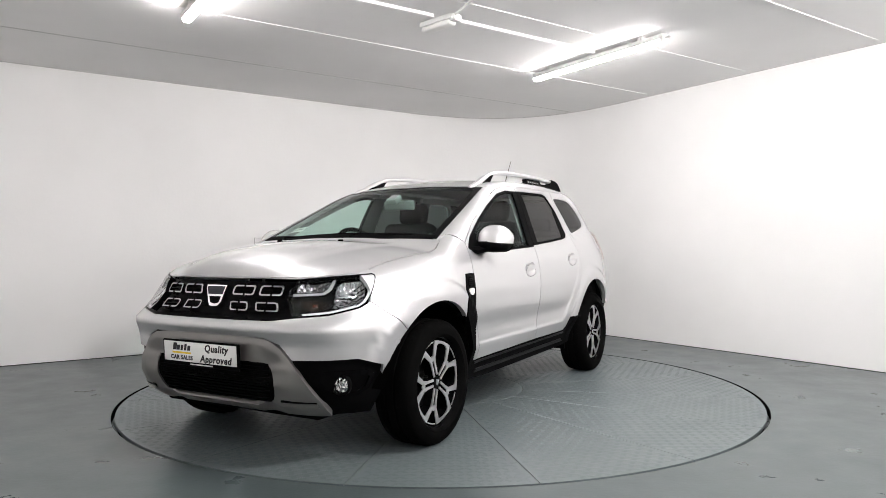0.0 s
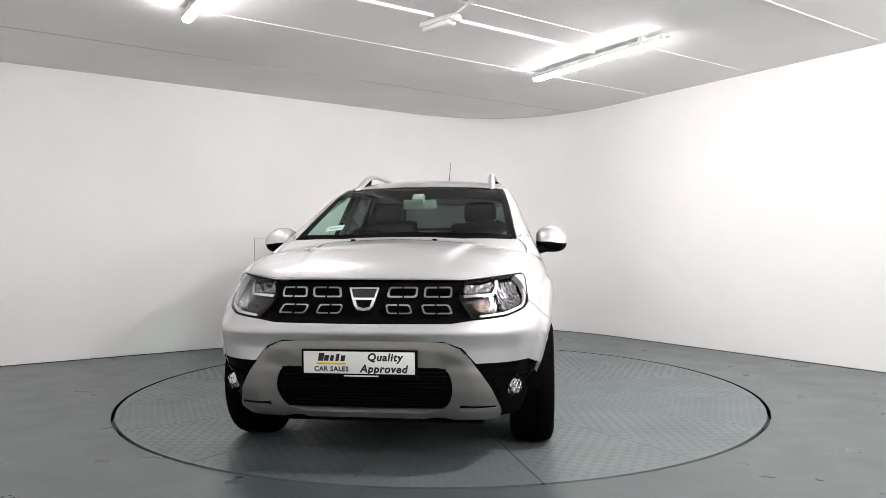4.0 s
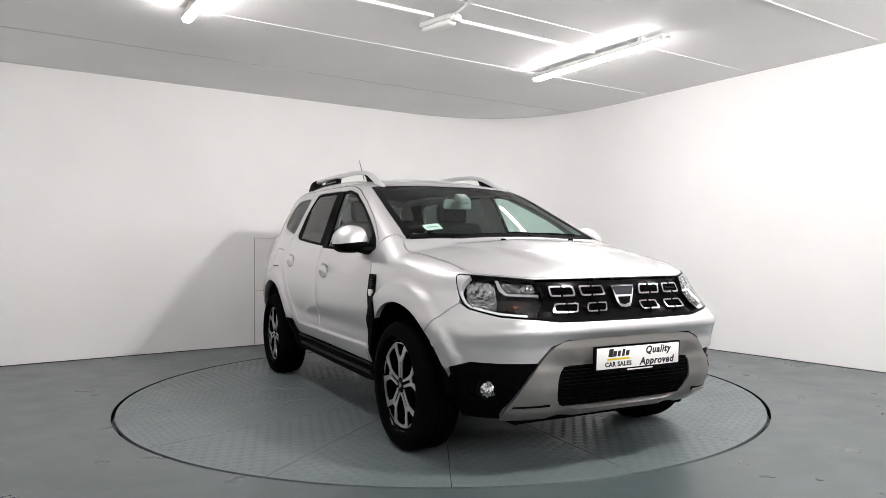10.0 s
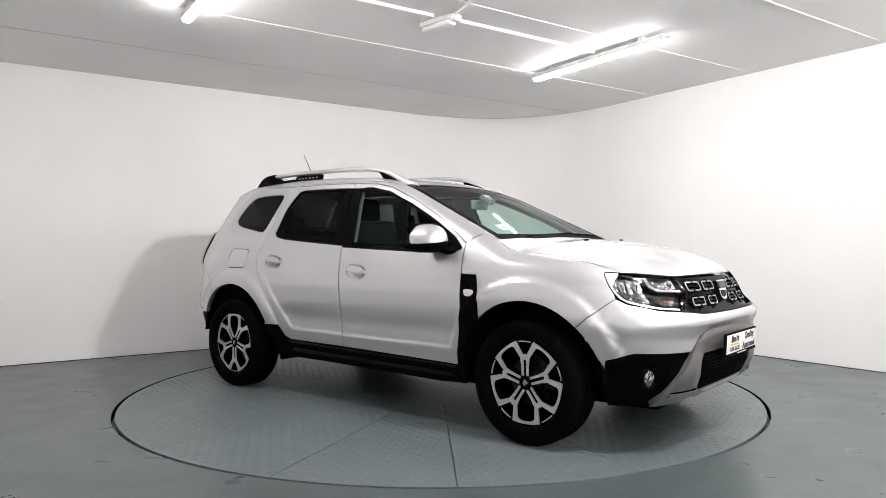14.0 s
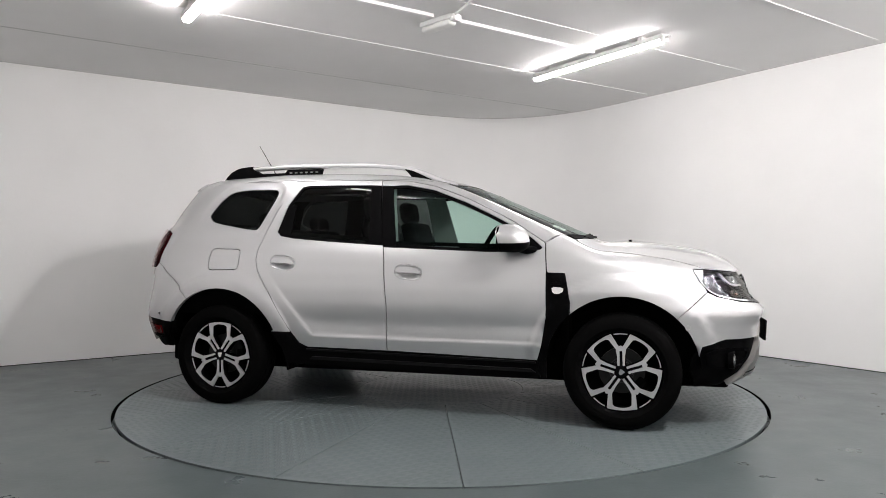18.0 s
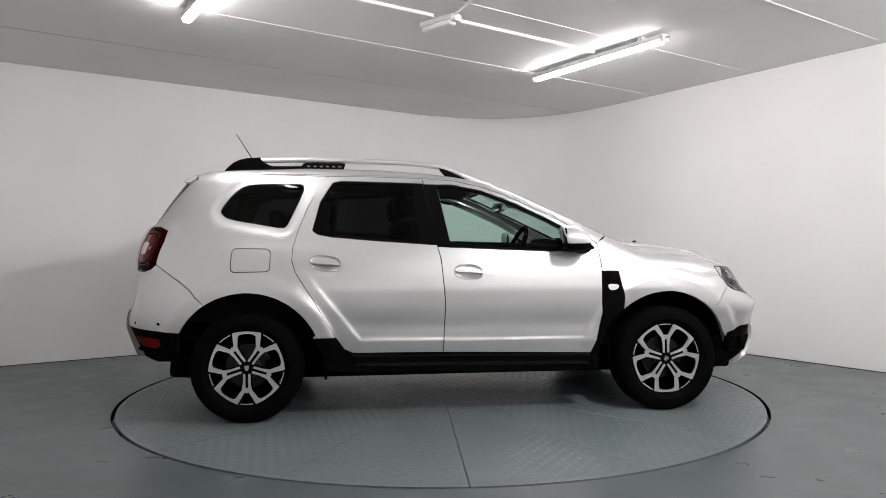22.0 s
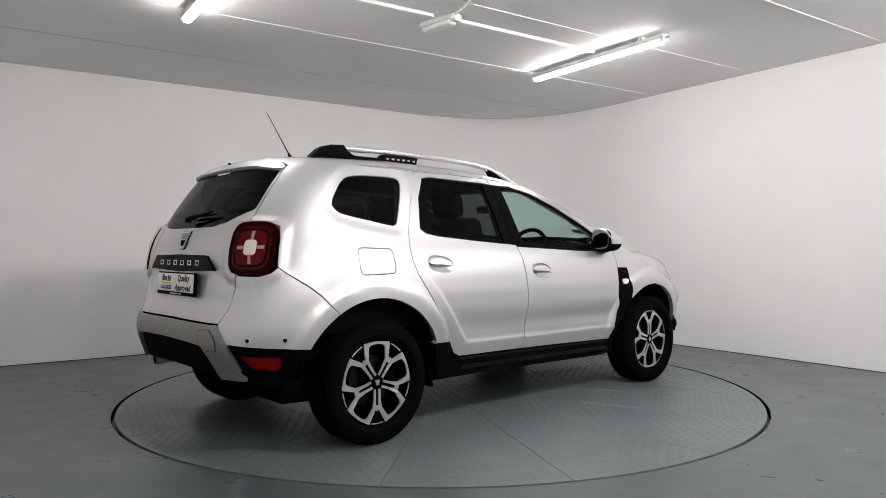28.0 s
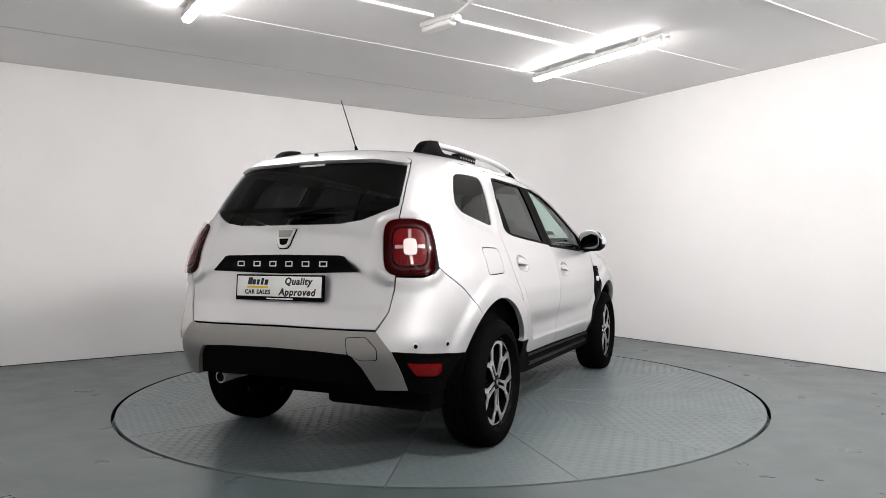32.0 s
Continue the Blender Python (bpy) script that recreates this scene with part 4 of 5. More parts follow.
for f in (False, True):
    seal = panel("window_seal", car, BLACK, "R", front_light, holes=[shrunk(front_light, 0.016)], soft=0, hole_soft=0, out=-0.001, depth=0.012, gap=0.0, flip=f)
    panel("window_seal", car, BLACK, "R", rear_light, holes=[shrunk(rear_light, 0.014)], soft=0, hole_soft=0, out=-0.001, depth=0.012, gap=0.0, flip=f)
    panel("pillar_trim", car, BLACK, "R", [(-0.262, 1.092), (-0.305, 1.480), (-0.236, 1.482), (-0.168, 1.084)], soft=0, out=0.001, gap=0.0, flip=f)
    panel("pillar_trim", car, BLACK, "R", [(-0.161, 1.077), (-0.228, 1.480), (-0.150, 1.474), (-0.072, 1.066)], soft=0, out=0.001, gap=0.0, flip=f)
    panel("quarter_trim", car, BLACK, "R", [(-0.946, 1.175), (-0.899, 1.36), (-0.84, 1.36), (-0.845, 1.13), (-0.913, 1.148)], soft=0, out=-0.003, gap=0.0, flip=f)
    panel("mirror_triangle", car, BLACK, "R", [(0.872, 1.060), (0.80, 1.124), (0.715, 1.172), (0.735, 1.040), (0.860, 1.048)], soft=0, out=0.002, gap=0.0, flip=f)
    for grip, cx, cz, tilt in ((FRONT_GRIP, 0.030, 0.908, -6), (REAR_GRIP, -0.862, 0.966, -8)):
        def bowl(p, cx=cx, cz=cz):
            q = ((p[:, 0] - cx) / 0.095) ** 2 + ((p[:, 2] - cz) / 0.05) ** 2
            return -0.026 * np.clip(1 - q, 0, 1) ** 0.8
        handle = panel("door_handle", car, PAINT, "R", grip, soft=0, step=0.012, gap=0.0005, lift=bowl, flip=f, label="silver handle over a hollow in the door")
        shape = [(cx + u, cz + v) for u, v in ((-0.088, 0.010), (-0.07, 0.030), (0.0, 0.034), (0.06, 0.022), (0.088, -0.004), (0.084, -0.012), (0.02, -0.004), (-0.07, 0.0))]
        panel("grip", handle, PAINT, "R", shape, soft=1, step=0.012, out=0.006, depth=0.016, gap=0, flip=f)

def glass_at(mode, a, b, out=0.02):
    p, _ = onto_skin(mode, np.array([float(a)]), np.array([float(b)]), out)
    return tuple(p[0])



# headlights
for f in (False, True):
    lamp = panel("headlight", car, CLEAR, "F", lamp_shape, soft=0, out=0.001, depth=0.0, flip=f, label="clear headlight with chrome reflectors")
    panel("lamp_housing", lamp, BEZEL, "F", lamp_shape, soft=0, out=-0.062, depth=0.0, gap=-0.004, flip=f)
    panel("lamp_rim", lamp, GLOSS_BLACK, "F", lamp_shape, holes=[[(a / 0.0165, b) for a, b in inset(dense([(a * 0.0165, b) for a, b in lamp_shape], 0.012), 0.005)]],
          soft=0, hole_soft=0, out=0.001, depth=0.025, gap=0.0, flip=f)

    def cup(p, c=(1.80, -0.66, 0.855), r=0.085):
        q = ((p[:, 1] - c[1]) ** 2 + (p[:, 2] - c[2]) ** 2) / r ** 2
        return -0.035 * np.clip(1 - q, 0, 1)

    panel("reflector", lamp, REFLECTOR, "F", [(-47.4, 0.922), (-46.6, 0.86), (-45.2, 0.81), (-42.8, 0.787), (-38.0, 0.774), (-36.8, 0.80), (-38.5, 0.917), (-45, 0.924)], soft=1, step=0.012, out=-0.022, lift=cup, depth=0.01, flip=f)

    def cup2(p, c=(1.95, -0.53, 0.875), r=0.06):
        q = ((p[:, 1] - c[1]) ** 2 + (p[:, 2] - c[2]) ** 2) / r ** 2
        return -0.028 * np.clip(1 - q, 0, 1)

    panel("reflector", lamp, REFLECTOR, "F", [(-36.7, 0.915), (-35.8, 0.87), (-33.5, 0.85), (-27.0, 0.848), (-26.8, 0.87), (-28.4, 0.904)], soft=1, step=0.012, out=-0.018, lift=cup2, depth=0.01, flip=f)
    panel("turn_signal", lamp, AMBER, "F", [(-34.8, 0.822), (-36.0, 0.785), (-30.5, 0.768), (-28.2, 0.80), (-29.2, 0.820)], soft=1, step=0.012, out=-0.03, depth=0.01, flip=f, label="smoky amber turn signal")
    panel("bulb", lamp, ORANGE, "F", [(-32.6, 0.800), (-33.0, 0.790), (-31.8, 0.788), (-31.5, 0.797)], soft=1, step=0.006, out=-0.026, depth=0.004, gap=0, flip=f)
    panel("running_light", lamp, LIGHT_GUIDE, "F", [(-48.8, 0.918), (-48.0, 0.87), (-46.8, 0.826), (-45.4, 0.797), (-43.6, 0.778), (-43.2, 0.785), (-44.8, 0.802), (-46.1, 0.829), (-47.3, 0.872), (-48.1, 0.918)], soft=0, step=0.012, out=-0.008, depth=0.012, gap=0, flip=f)
    panel("running_light", lamp, LIGHT_GUIDE, "F", [(-43.2, 0.777), (-40, 0.764), (-36, 0.750), (-29.5, 0.741), (-29.3, 0.752), (-36, 0.762), (-40, 0.775), (-42.8, 0.787)], soft=0, step=0.012, out=-0.008, depth=0.012, gap=0, flip=f)
    panel("lamp_bracket", lamp, CHROME, "F", [(-37.8, 0.908), (-36.6, 0.860), (-34.6, 0.838), (-26.4, 0.830), (-26.2, 0.842), (-34.3, 0.848), (-35.8, 0.868), (-36.9, 0.908)], soft=0, step=0.012, out=-0.010, depth=0.012, gap=0, flip=f)

# grille ornaments and the badge
for f in (False, True):
    for a0, a1, lean, z0, z1 in ((-23.4, -16.3, 0.5, 0.830, 0.880), (-14.4, -6.7, 0.6, 0.830, 0.880), (-22.6, -15.0, -0.6, 0.757, 0.799), (-12.6, -5.7, -0.6, 0.757, 0.799)):
        rect = [(a0 - lean * 0.5, z1), (a0 + lean * 0.5, z0), (a1 + lean, z0), (a1, z1)]
        m = (a0 + a1) / 2
        hole = [(m + (a - m) * 0.86, (z0 + z1) / 2 + (z - (z0 + z1) / 2) * 0.70) for a, z in rect]
        rect, hole = corners(rect, 0.014), corners(hole, 0.010)
        frame_piece = panel("grille_bracket", car, ORNAMENT, "F", rect, holes=[hole], soft=0, hole_soft=0, step=0.012, edge=0.004, out=-0.004, depth=0.012, gap=0, flip=f, label="bright bracket in the black grille")
        for za, zb in ((z1 - 0.010, z1 + 0.010), (z0 - 0.010, z0 + 0.010)):
            panel("spoke", frame_piece, GLOSS_BLACK, "F", [(m - 0.22, za), (m + 0.22, za), (m + 0.22, zb), (m - 0.22, zb)], soft=0, step=0.01, out=-0.0015, depth=0.012, gap=0, flip=f)
        panel("bar", car, GLOSS_BLACK, "F", [(a0 - 1.6, (z0 + z1) / 2 - 0.003), (a1 + 1.6, (z0 + z1) / 2 - 0.003), (a1 + 1.6, (z0 + z1) / 2 + 0.003), (a0 - 1.6, (z0 + z1) / 2 + 0.003)],
              soft=0, step=0.012, out=-0.008, depth=0.008, gap=0, flip=f)
shield = [(0, 0.874), (4.15, 0.873), (4.0, 0.862), (2.6, 0.790), (1.7, 0.770), (0, 0.766)]
badge = panel("badge", car, CHROME, "F", mirrored(shield), soft=0, step=0.012, out=0.006, depth=0.02, gap=0, label="chrome shield badge")
panel("badge_field", badge, SMOKED_GREY, "F", mirrored([(0, 0.867), (3.5, 0.866), (2.75, 0.828), (0, 0.828)]), soft=0, step=0.012, out=0.009, depth=0.004, gap=0)
panel("badge_field", badge, GLOSS_BLACK, "F", mirrored([(0, 0.818), (2.3, 0.818), (1.6, 0.786), (0, 0.779)]), soft=0, step=0.012, out=0.008, depth=0.004, gap=0)
panel("grille_trim", car, GLOSS_BLACK, "F", mirrored([(0, 0.716), (22, 0.719), (27.2, 0.731), (27.0, 0.738), (21.7, 0.727), (0, 0.724)]), soft=0, step=0.02, out=0.002, depth=0.02, gap=0)

# fog lamps, lower bumper slots, sensors
for f in (False, True):
    s = -1 if f else 1
    fog = part("fog_lamp", revolve([(0.0005, -0.02), (0.051, -0.02), (0.052, 0.006), (0.047, 0.011), (0.043, 0.006)], 32, pose(1.957, -0.690 * s, 0.406) @ Euler((0, radians(90), radians(-15 * s))).to_matrix().to_4x4()),
               BLACK, car, "round fog lamp in a black bezel")
    part("lens", revolve([(0.0005, 0.018), (0.022, 0.015), (0.042, 0.005), (0.042, 0.0)], 32, pose(1.957, -0.690 * s, 0.406) @ Euler((0, radians(90), radians(-15 * s))).to_matrix().to_4x4()), FOG_REFLECTOR, fog)
    panel("fog_surround", car, GLOSS_BLACK, "F", [(-49, 0.47), (-46, 0.345), (-35, 0.345), (-31.5, 0.44), (-33, 0.475)],
          holes=[[(-47, 0.455), (-45, 0.36), (-36, 0.358), (-33.5, 0.44), (-34.5, 0.458)]], soft=1, step=0.02, out=-0.006, depth=0.012, gap=0, flip=f)
    panel("skid_slot", car, GLOSS_BLACK, "F", [(-33.0, 0.335), (-33.6, 0.312), (-24.4, 0.322), (-24.2, 0.343)], soft=0, step=0.012, out=0.018, depth=0.006, gap=0, flip=f)
    panel("skid_slot_lip", car, SKID, "F", [(-33.2, 0.328), (-33.6, 0.310), (-24.4, 0.320), (-24.3, 0.334)], soft=0, step=0.012, out=0.022, depth=0.008, gap=0, flip=f)
    for mode, a, z in (("F", -54.6, 0.60), ("B", -38.0, 0.606), ("B", -46.6, 0.604)):
        p, n = onto_skin(mode, np.array([a]), np.array([z]))
        m = Matrix.Translation((p[0, 0], p[0, 1] * s, p[0, 2])) @ Vector((n[0, 0], n[0, 1] * s, n[0, 2])).to_track_quat("Z", "Y").to_matrix().to_4x4()
        ring = part("parking_sensor", revolve([(0.016, -0.004), (0.016, 0.002), (0.011, 0.003), (0.010, -0.002)], 24, m), SATIN if mode == "B" else PAINT, car)
        if mode == "B":
            part("sensor_eye", revolve([(0.0005, 0.0005), (0.010, 0.0005), (0.010, -0.004)], 20, m), DARK, ring)
for z in np.arange(0.315, 0.505, 0.017):
    panel("lower_grille_bar", car, BLACK, "F", [(-20.5, z), (20.5, z), (20.5, z + 0.006), (-20.5, z + 0.006)], soft=0, step=0.03, out=-0.006, depth=0.01, gap=0)

# tail lamps
for f in (False, True):
    lamp = panel("tail_lamp", car, RED, "B", tail_lamp, soft=0, out=0.018, depth=0.045, flip=f, step=0.02, label="dark red tail lamp with a pale cross")

    def ring_at(ka, kb, pw=0.5, n=36):
        return [(-37.3 + ka * math.copysign(abs(math.cos(a)) ** pw, math.cos(a)), 1.058 + kb * math.copysign(abs(math.sin(a)) ** pw, math.sin(a))) for a in (2 * math.pi * i / n for i in range(n))]

    panel("lamp_ring", lamp, SMOKED, "B", ring_at(4.9, 0.104), holes=[ring_at(4.4, 0.094)], soft=0, hole_soft=0, step=0.015, out=0.021, depth=0.004, gap=0, flip=f)
    panel("lamp_bezel", lamp, GLOSS_BLACK, "B", ring_at(4.35, 0.093), holes=[ring_at(3.95, 0.085)], soft=0, hole_soft=0, step=0.015, out=0.0212, depth=0.003, gap=0, flip=f)
    panel("lamp_field", lamp, BRIGHT_RED, "B", ring_at(3.95, 0.085), soft=0, step=0.015, out=0.0205, depth=0.003, gap=0, flip=f)
    for pts in ([(-0.3, 0.03), (-0.55, 0.079), (0.25, 0.079), (0.35, 0.03)], [(-0.3, -0.03), (-0.75, -0.079), (0.0, -0.079), (0.35, -0.03)],
                [(-1.4, -0.007), (-1.4, 0.007), (-3.5, 0.008), (-3.5, -0.008)], [(1.4, -0.007), (1.4, 0.007), (3.5, 0.008), (3.5, -0.008)]):
        panel("lamp_arm", lamp, LAMP_WHITE, "B", [(-37.3 + a, 1.058 + b) for a, b in pts], soft=0, step=0.015, out=0.0235, depth=0.004, gap=0, flip=f)
    panel("lamp_core", lamp, FROSTED, "B", ring_at(1.55, 0.036, 0.45), soft=0, step=0.012, out=0.0255, depth=0.006, gap=0, flip=f)
    panel("lamp_cover", lamp, LAMP_COVER, "B", tail_lamp, soft=0, out=0.031, depth=0.011, gap=0.001, step=0.02, flip=f)
    panel("rear_reflector", car, REFLEX, "B", corners([(-36.1, 0.523), (-45.4, 0.509), (-45.4, 0.470), (-44.0, 0.449), (-38.6, 0.462)], 0.008), soft=0, step=0.02, out=-0.002, depth=0.01, gap=0, flip=f, label="red reflector in the black bumper")
    panel("bumper_lip", car, GLOSS_BLACK, "B", [(-35.4, 0.447), (-45.8, 0.443), (-46, 0.43), (-36, 0.432)], soft=0, step=0.02, out=0.004, depth=0.02, gap=0, flip=f)

# tailgate: name strip, badge, tow cover, spoiler, wiper, plate
strip = panel("tailgate_strip", car, GLOSS_BLACK, "B", mirrored([(0, 0.934), (24.6, 0.945), (20.6, 1.020), (19.5, 1.024), (0, 1.028)]), soft=0, step=0.02, out=0.014, depth=0.022, gap=0, label="black strip with six plain silver marks")
for k in range(6):
    a = 14.6 - 29.2 / 5 * k
    panel("mark", strip, SATIN, "B", [(a - 1.25, 0.969), (a + 1.25, 0.969), (a + 1.25, 0.996), (a - 1.25, 0.996)], holes=[[(a - 0.95, 0.974), (a + 0.95, 0.974), (a + 0.95, 0.991), (a - 0.95, 0.991)]], soft=0, hole_soft=0, step=0.012, out=0.0165, depth=0.003, gap=0)
badge = panel("badge", car, ALLOY, "B", mirrored([(0, 1.153), (3.4, 1.153), (3.3, 1.142), (2.2, 1.080), (1.4, 1.063), (0, 1.060)]), soft=0, step=0.012, out=0.010, depth=0.012, gap=0, label="chrome shield badge")
panel("badge_edge", badge, DARK, "B", mirrored([(0, 1.157), (3.7, 1.157), (3.6, 1.141), (2.45, 1.077), (1.6, 1.058), (0, 1.055)]), soft=0, step=0.012, out=0.004, depth=0.005, gap=0)
panel("badge_slot", badge, DARK, "B", mirrored([(0, 1.106), (1.75, 1.106), (1.2, 1.078), (0, 1.074)]), soft=0, step=0.012, out=0.0115, depth=0.002, gap=0)
panel("badge_field", badge, SKID, "B", mirrored([(0, 1.146), (2.7, 1.146), (2.1, 1.112), (0, 1.112)]), soft=0, step=0.012, out=0.012, depth=0.003, gap=0)
panel("tow_cover", car, SKID, "B", corners([(-22.0, 0.641), (-26.7, 0.647), (-29.1, 0.60), (-29.3, 0.550), (-25.5, 0.546), (-22.4, 0.570)], 0.012), soft=0, step=0.02, out=0.0115, depth=0.006, gap=0)
panel("tow_cover_joint", car, DARK, "B", corners([(-21.85, 0.6435), (-26.8, 0.650), (-29.3, 0.601), (-29.5, 0.5475), (-25.5, 0.5435), (-22.2, 0.5685)], 0.012), soft=0, step=0.02, out=0.0105, depth=0.004, gap=0)
panel("spoiler", car, PAINT, "B", mirrored([(0, 1.511), (28, 1.500), (36.0, 1.488), (40.2, 1.484), (41.3, 1.499), (38, 1.535), (28, 1.560), (0, 1.572)]), soft=0, step=0.02, depth=0.012, gap=0,
      lift=lambda p: 0.002 + 0.018 * np.clip((1.575 - p[:, 2]) / 0.07, 0, 1) * np.clip((0.62 - np.abs(p[:, 1])) / 0.22, 0, 1), label="silver roof spoiler over the rear window")
part("washer_jet", revolve([(0.0005, 0.012), (0.009, 0.009), (0.011, 0.0)], 16, Matrix.Translation(glass_at("B", 0, 1.545, 0.014))), BLACK, car)


def wiper(pivot, tip, blade, name="wiper"):
    a, b = Vector(pivot), Vector(tip)
    mid = a.lerp(b, 0.55) + Vector((0, 0, 0.004))
    w = part(name, tube([a, mid, b], [0.011, 0.007, 0.005], 8), BLACK, car, "black wiper lying on the glass")
    c, d = Vector(blade[0]), Vector(blade[1])
    part("blade", tube([c, c.lerp(d, 0.5), d], [0.005, 0.009, 0.005], 6), BLACK, w)
    part("pivot_cap", revolve([(0.0005, 0.02), (0.015, 0.016), (0.018, -0.01)], 16, Matrix.Translation(a)), BLACK, w)
    return w


wiper(glass_at("T", 1.118, -0.42, -0.012), glass_at("T", 1.088, 0.05, 0.004), (glass_at("T", 1.095, -0.45, 0.004), glass_at("T", 1.088, 0.12, 0.004)))
wiper(glass_at("T", 1.125, 0.12, -0.012), glass_at("T", 1.07, 0.42, 0.004), (glass_at("T", 1.10, 0.12, 0.004), glass_at("T", 1.05, 0.52, 0.004)))
wiper(glass_at("B", 0.0, 1.205, 0.03), glass_at("B", -17, 1.245, 0.03), (glass_at("B", 4, 1.235, 0.018), glass_at("B", -19.5, 1.235, 0.018)), "rear_wiper")
panel("cowl", car, BLACK, "T", [(1.148, -0.10), (1.135, -0.37), (1.052, -0.665), (1.005, -0.655), (1.085, -0.35), (1.10, 0.0), (1.085, 0.35), (1.005, 0.655), (1.052, 0.665), (1.135, 0.37), (1.148, 0.10)], soft=0, out=0.001, depth=0.01, gap=0)
for y in (-0.235, 0.235):
    part("washer_nozzle", box(0.022, 0.026, 0.012, pose(1.375, y, glass_at("T", 1.375, y, 0.0)[2] + 0.020), bevel=0.004), BLACK, car)
for f in (False, True):
    panel("windscreen_band", car, GLOSS_BLACK, "T", [(0.30, 0.0), (0.27, -0.3)] + [(x, 0.003 - y) for x, y in reversed(SCREEN_EDGE)] + [(1.03, -0.635), (0.90, -0.622), (0.55, -0.585), (0.265, -0.54), (0.295, -0.3), (0.325, 0.0)], soft=0, step=0.03, out=-0.002, depth=0.003, gap=0, flip=f)


# roof rails, aerial
def plate_xz(points, y, thick, bevel=0.004):
    m = Matrix.Translation((0, y + thick / 2, 0)) @ Euler((radians(90), 0, 0)).to_matrix().to_4x4()
    return extrude_outline(points, thick, m, bevel)


for s in (-1, 1):
    y = 0.475 * s
    bar = [(-1.330, 1.640), (-1.28, 1.645), (-1.0, 1.651), (-0.688, 1.648), (-0.47, 1.643), (-0.373, 1.640), (-0.23, 1.629), (-0.12, 1.613), (-0.04, 1.592), (0.03, 1.567), (0.10, 1.536), (0.17, 1.507), (0.232, 1.492), (0.262, 1.484)]
    rail = part("roof_rail", tube([(x, y + 0.02 * s * max(0, (x + 0.1) / 0.36), z) for x, z in bar], [0.017] * 9 + [0.019, 0.020, 0.019, 0.015, 0.006], 14, scale=(1.3, 1.0)), SATIN, car, "satin silver roof rail with black feet")
    part("rail_end", plate_xz([(-1.545, 1.552), (-1.515, 1.590), (-1.475, 1.626), (-1.435, 1.646), (-1.39, 1.657), (-1.303, 1.664), (-1.275, 1.632), (-1.245, 1.614), (-1.215, 1.606), (-1.036, 1.608), (-1.015, 1.630), (-1.010, 1.578), (-1.3, 1.574), (-1.46, 1.566)], y, 0.050, 0.010), BLACK, rail)
    tag = part("rail_plate", plate_xz([(-1.012, 1.576), (-1.012, 1.631), (-0.744, 1.629), (-0.758, 1.578)], y, 0.042), BLACK, rail)
    for k in range(6):
        part("mark", box(0.020, 0.002, 0.010, pose(-0.985 + 0.041 * k, y + 0.0215 * s, 1.607)), SKID, tag)
    part("rail_foot", plate_xz([(-0.118, 1.606), (-0.062, 1.545), (0.11, 1.515), (0.14, 1.518), (0.06, 1.556), (-0.02, 1.588)], y + 0.004 * s, 0.038), BLACK, rail)
aerial = part("aerial", tube([(-1.36, 0.0, 1.60), (-1.366, 0.0, 1.62), (-1.385, 0.0, 1.655)], [0.03, 0.014, 0.007], 12), BLACK, car, "thin black roof aerial leaning back")
part("mast", tube([(-1.383, 0, 1.652), (-1.535, 0.0, 1.895)], [0.0035, 0.0022], 8), BLACK, aerial)


# door mirrors
def blob(a, b, c, p, n=28, m=28, cut=None):
    bm = bmesh.new()
    rows = []
    sg = lambda v, e: math.copysign(abs(v) ** e, v)
    for i in range(1, m):
        t = -math.pi / 2 + math.pi * i / m
        rows.append([bm.verts.new((a * sg(math.cos(t), p) * sg(math.cos(u), p), b * sg(math.cos(t), p) * sg(math.sin(u), p), c * sg(math.sin(t), p))) for u in (2 * math.pi * k / n for k in range(n))])
    lo, hi = bm.verts.new((0, 0, -c)), bm.verts.new((0, 0, c))
    for r, q in zip(rows, rows[1:]):
        for k in range(n):
            bm.faces.new((r[k], r[(k + 1) % n], q[(k + 1) % n], q[k]))
    for k in range(n):
        bm.faces.new((lo, rows[0][(k + 1) % n], rows[0][k]))
        bm.faces.new((hi, rows[-1][k], rows[-1][(k + 1) % n]))
    return bm


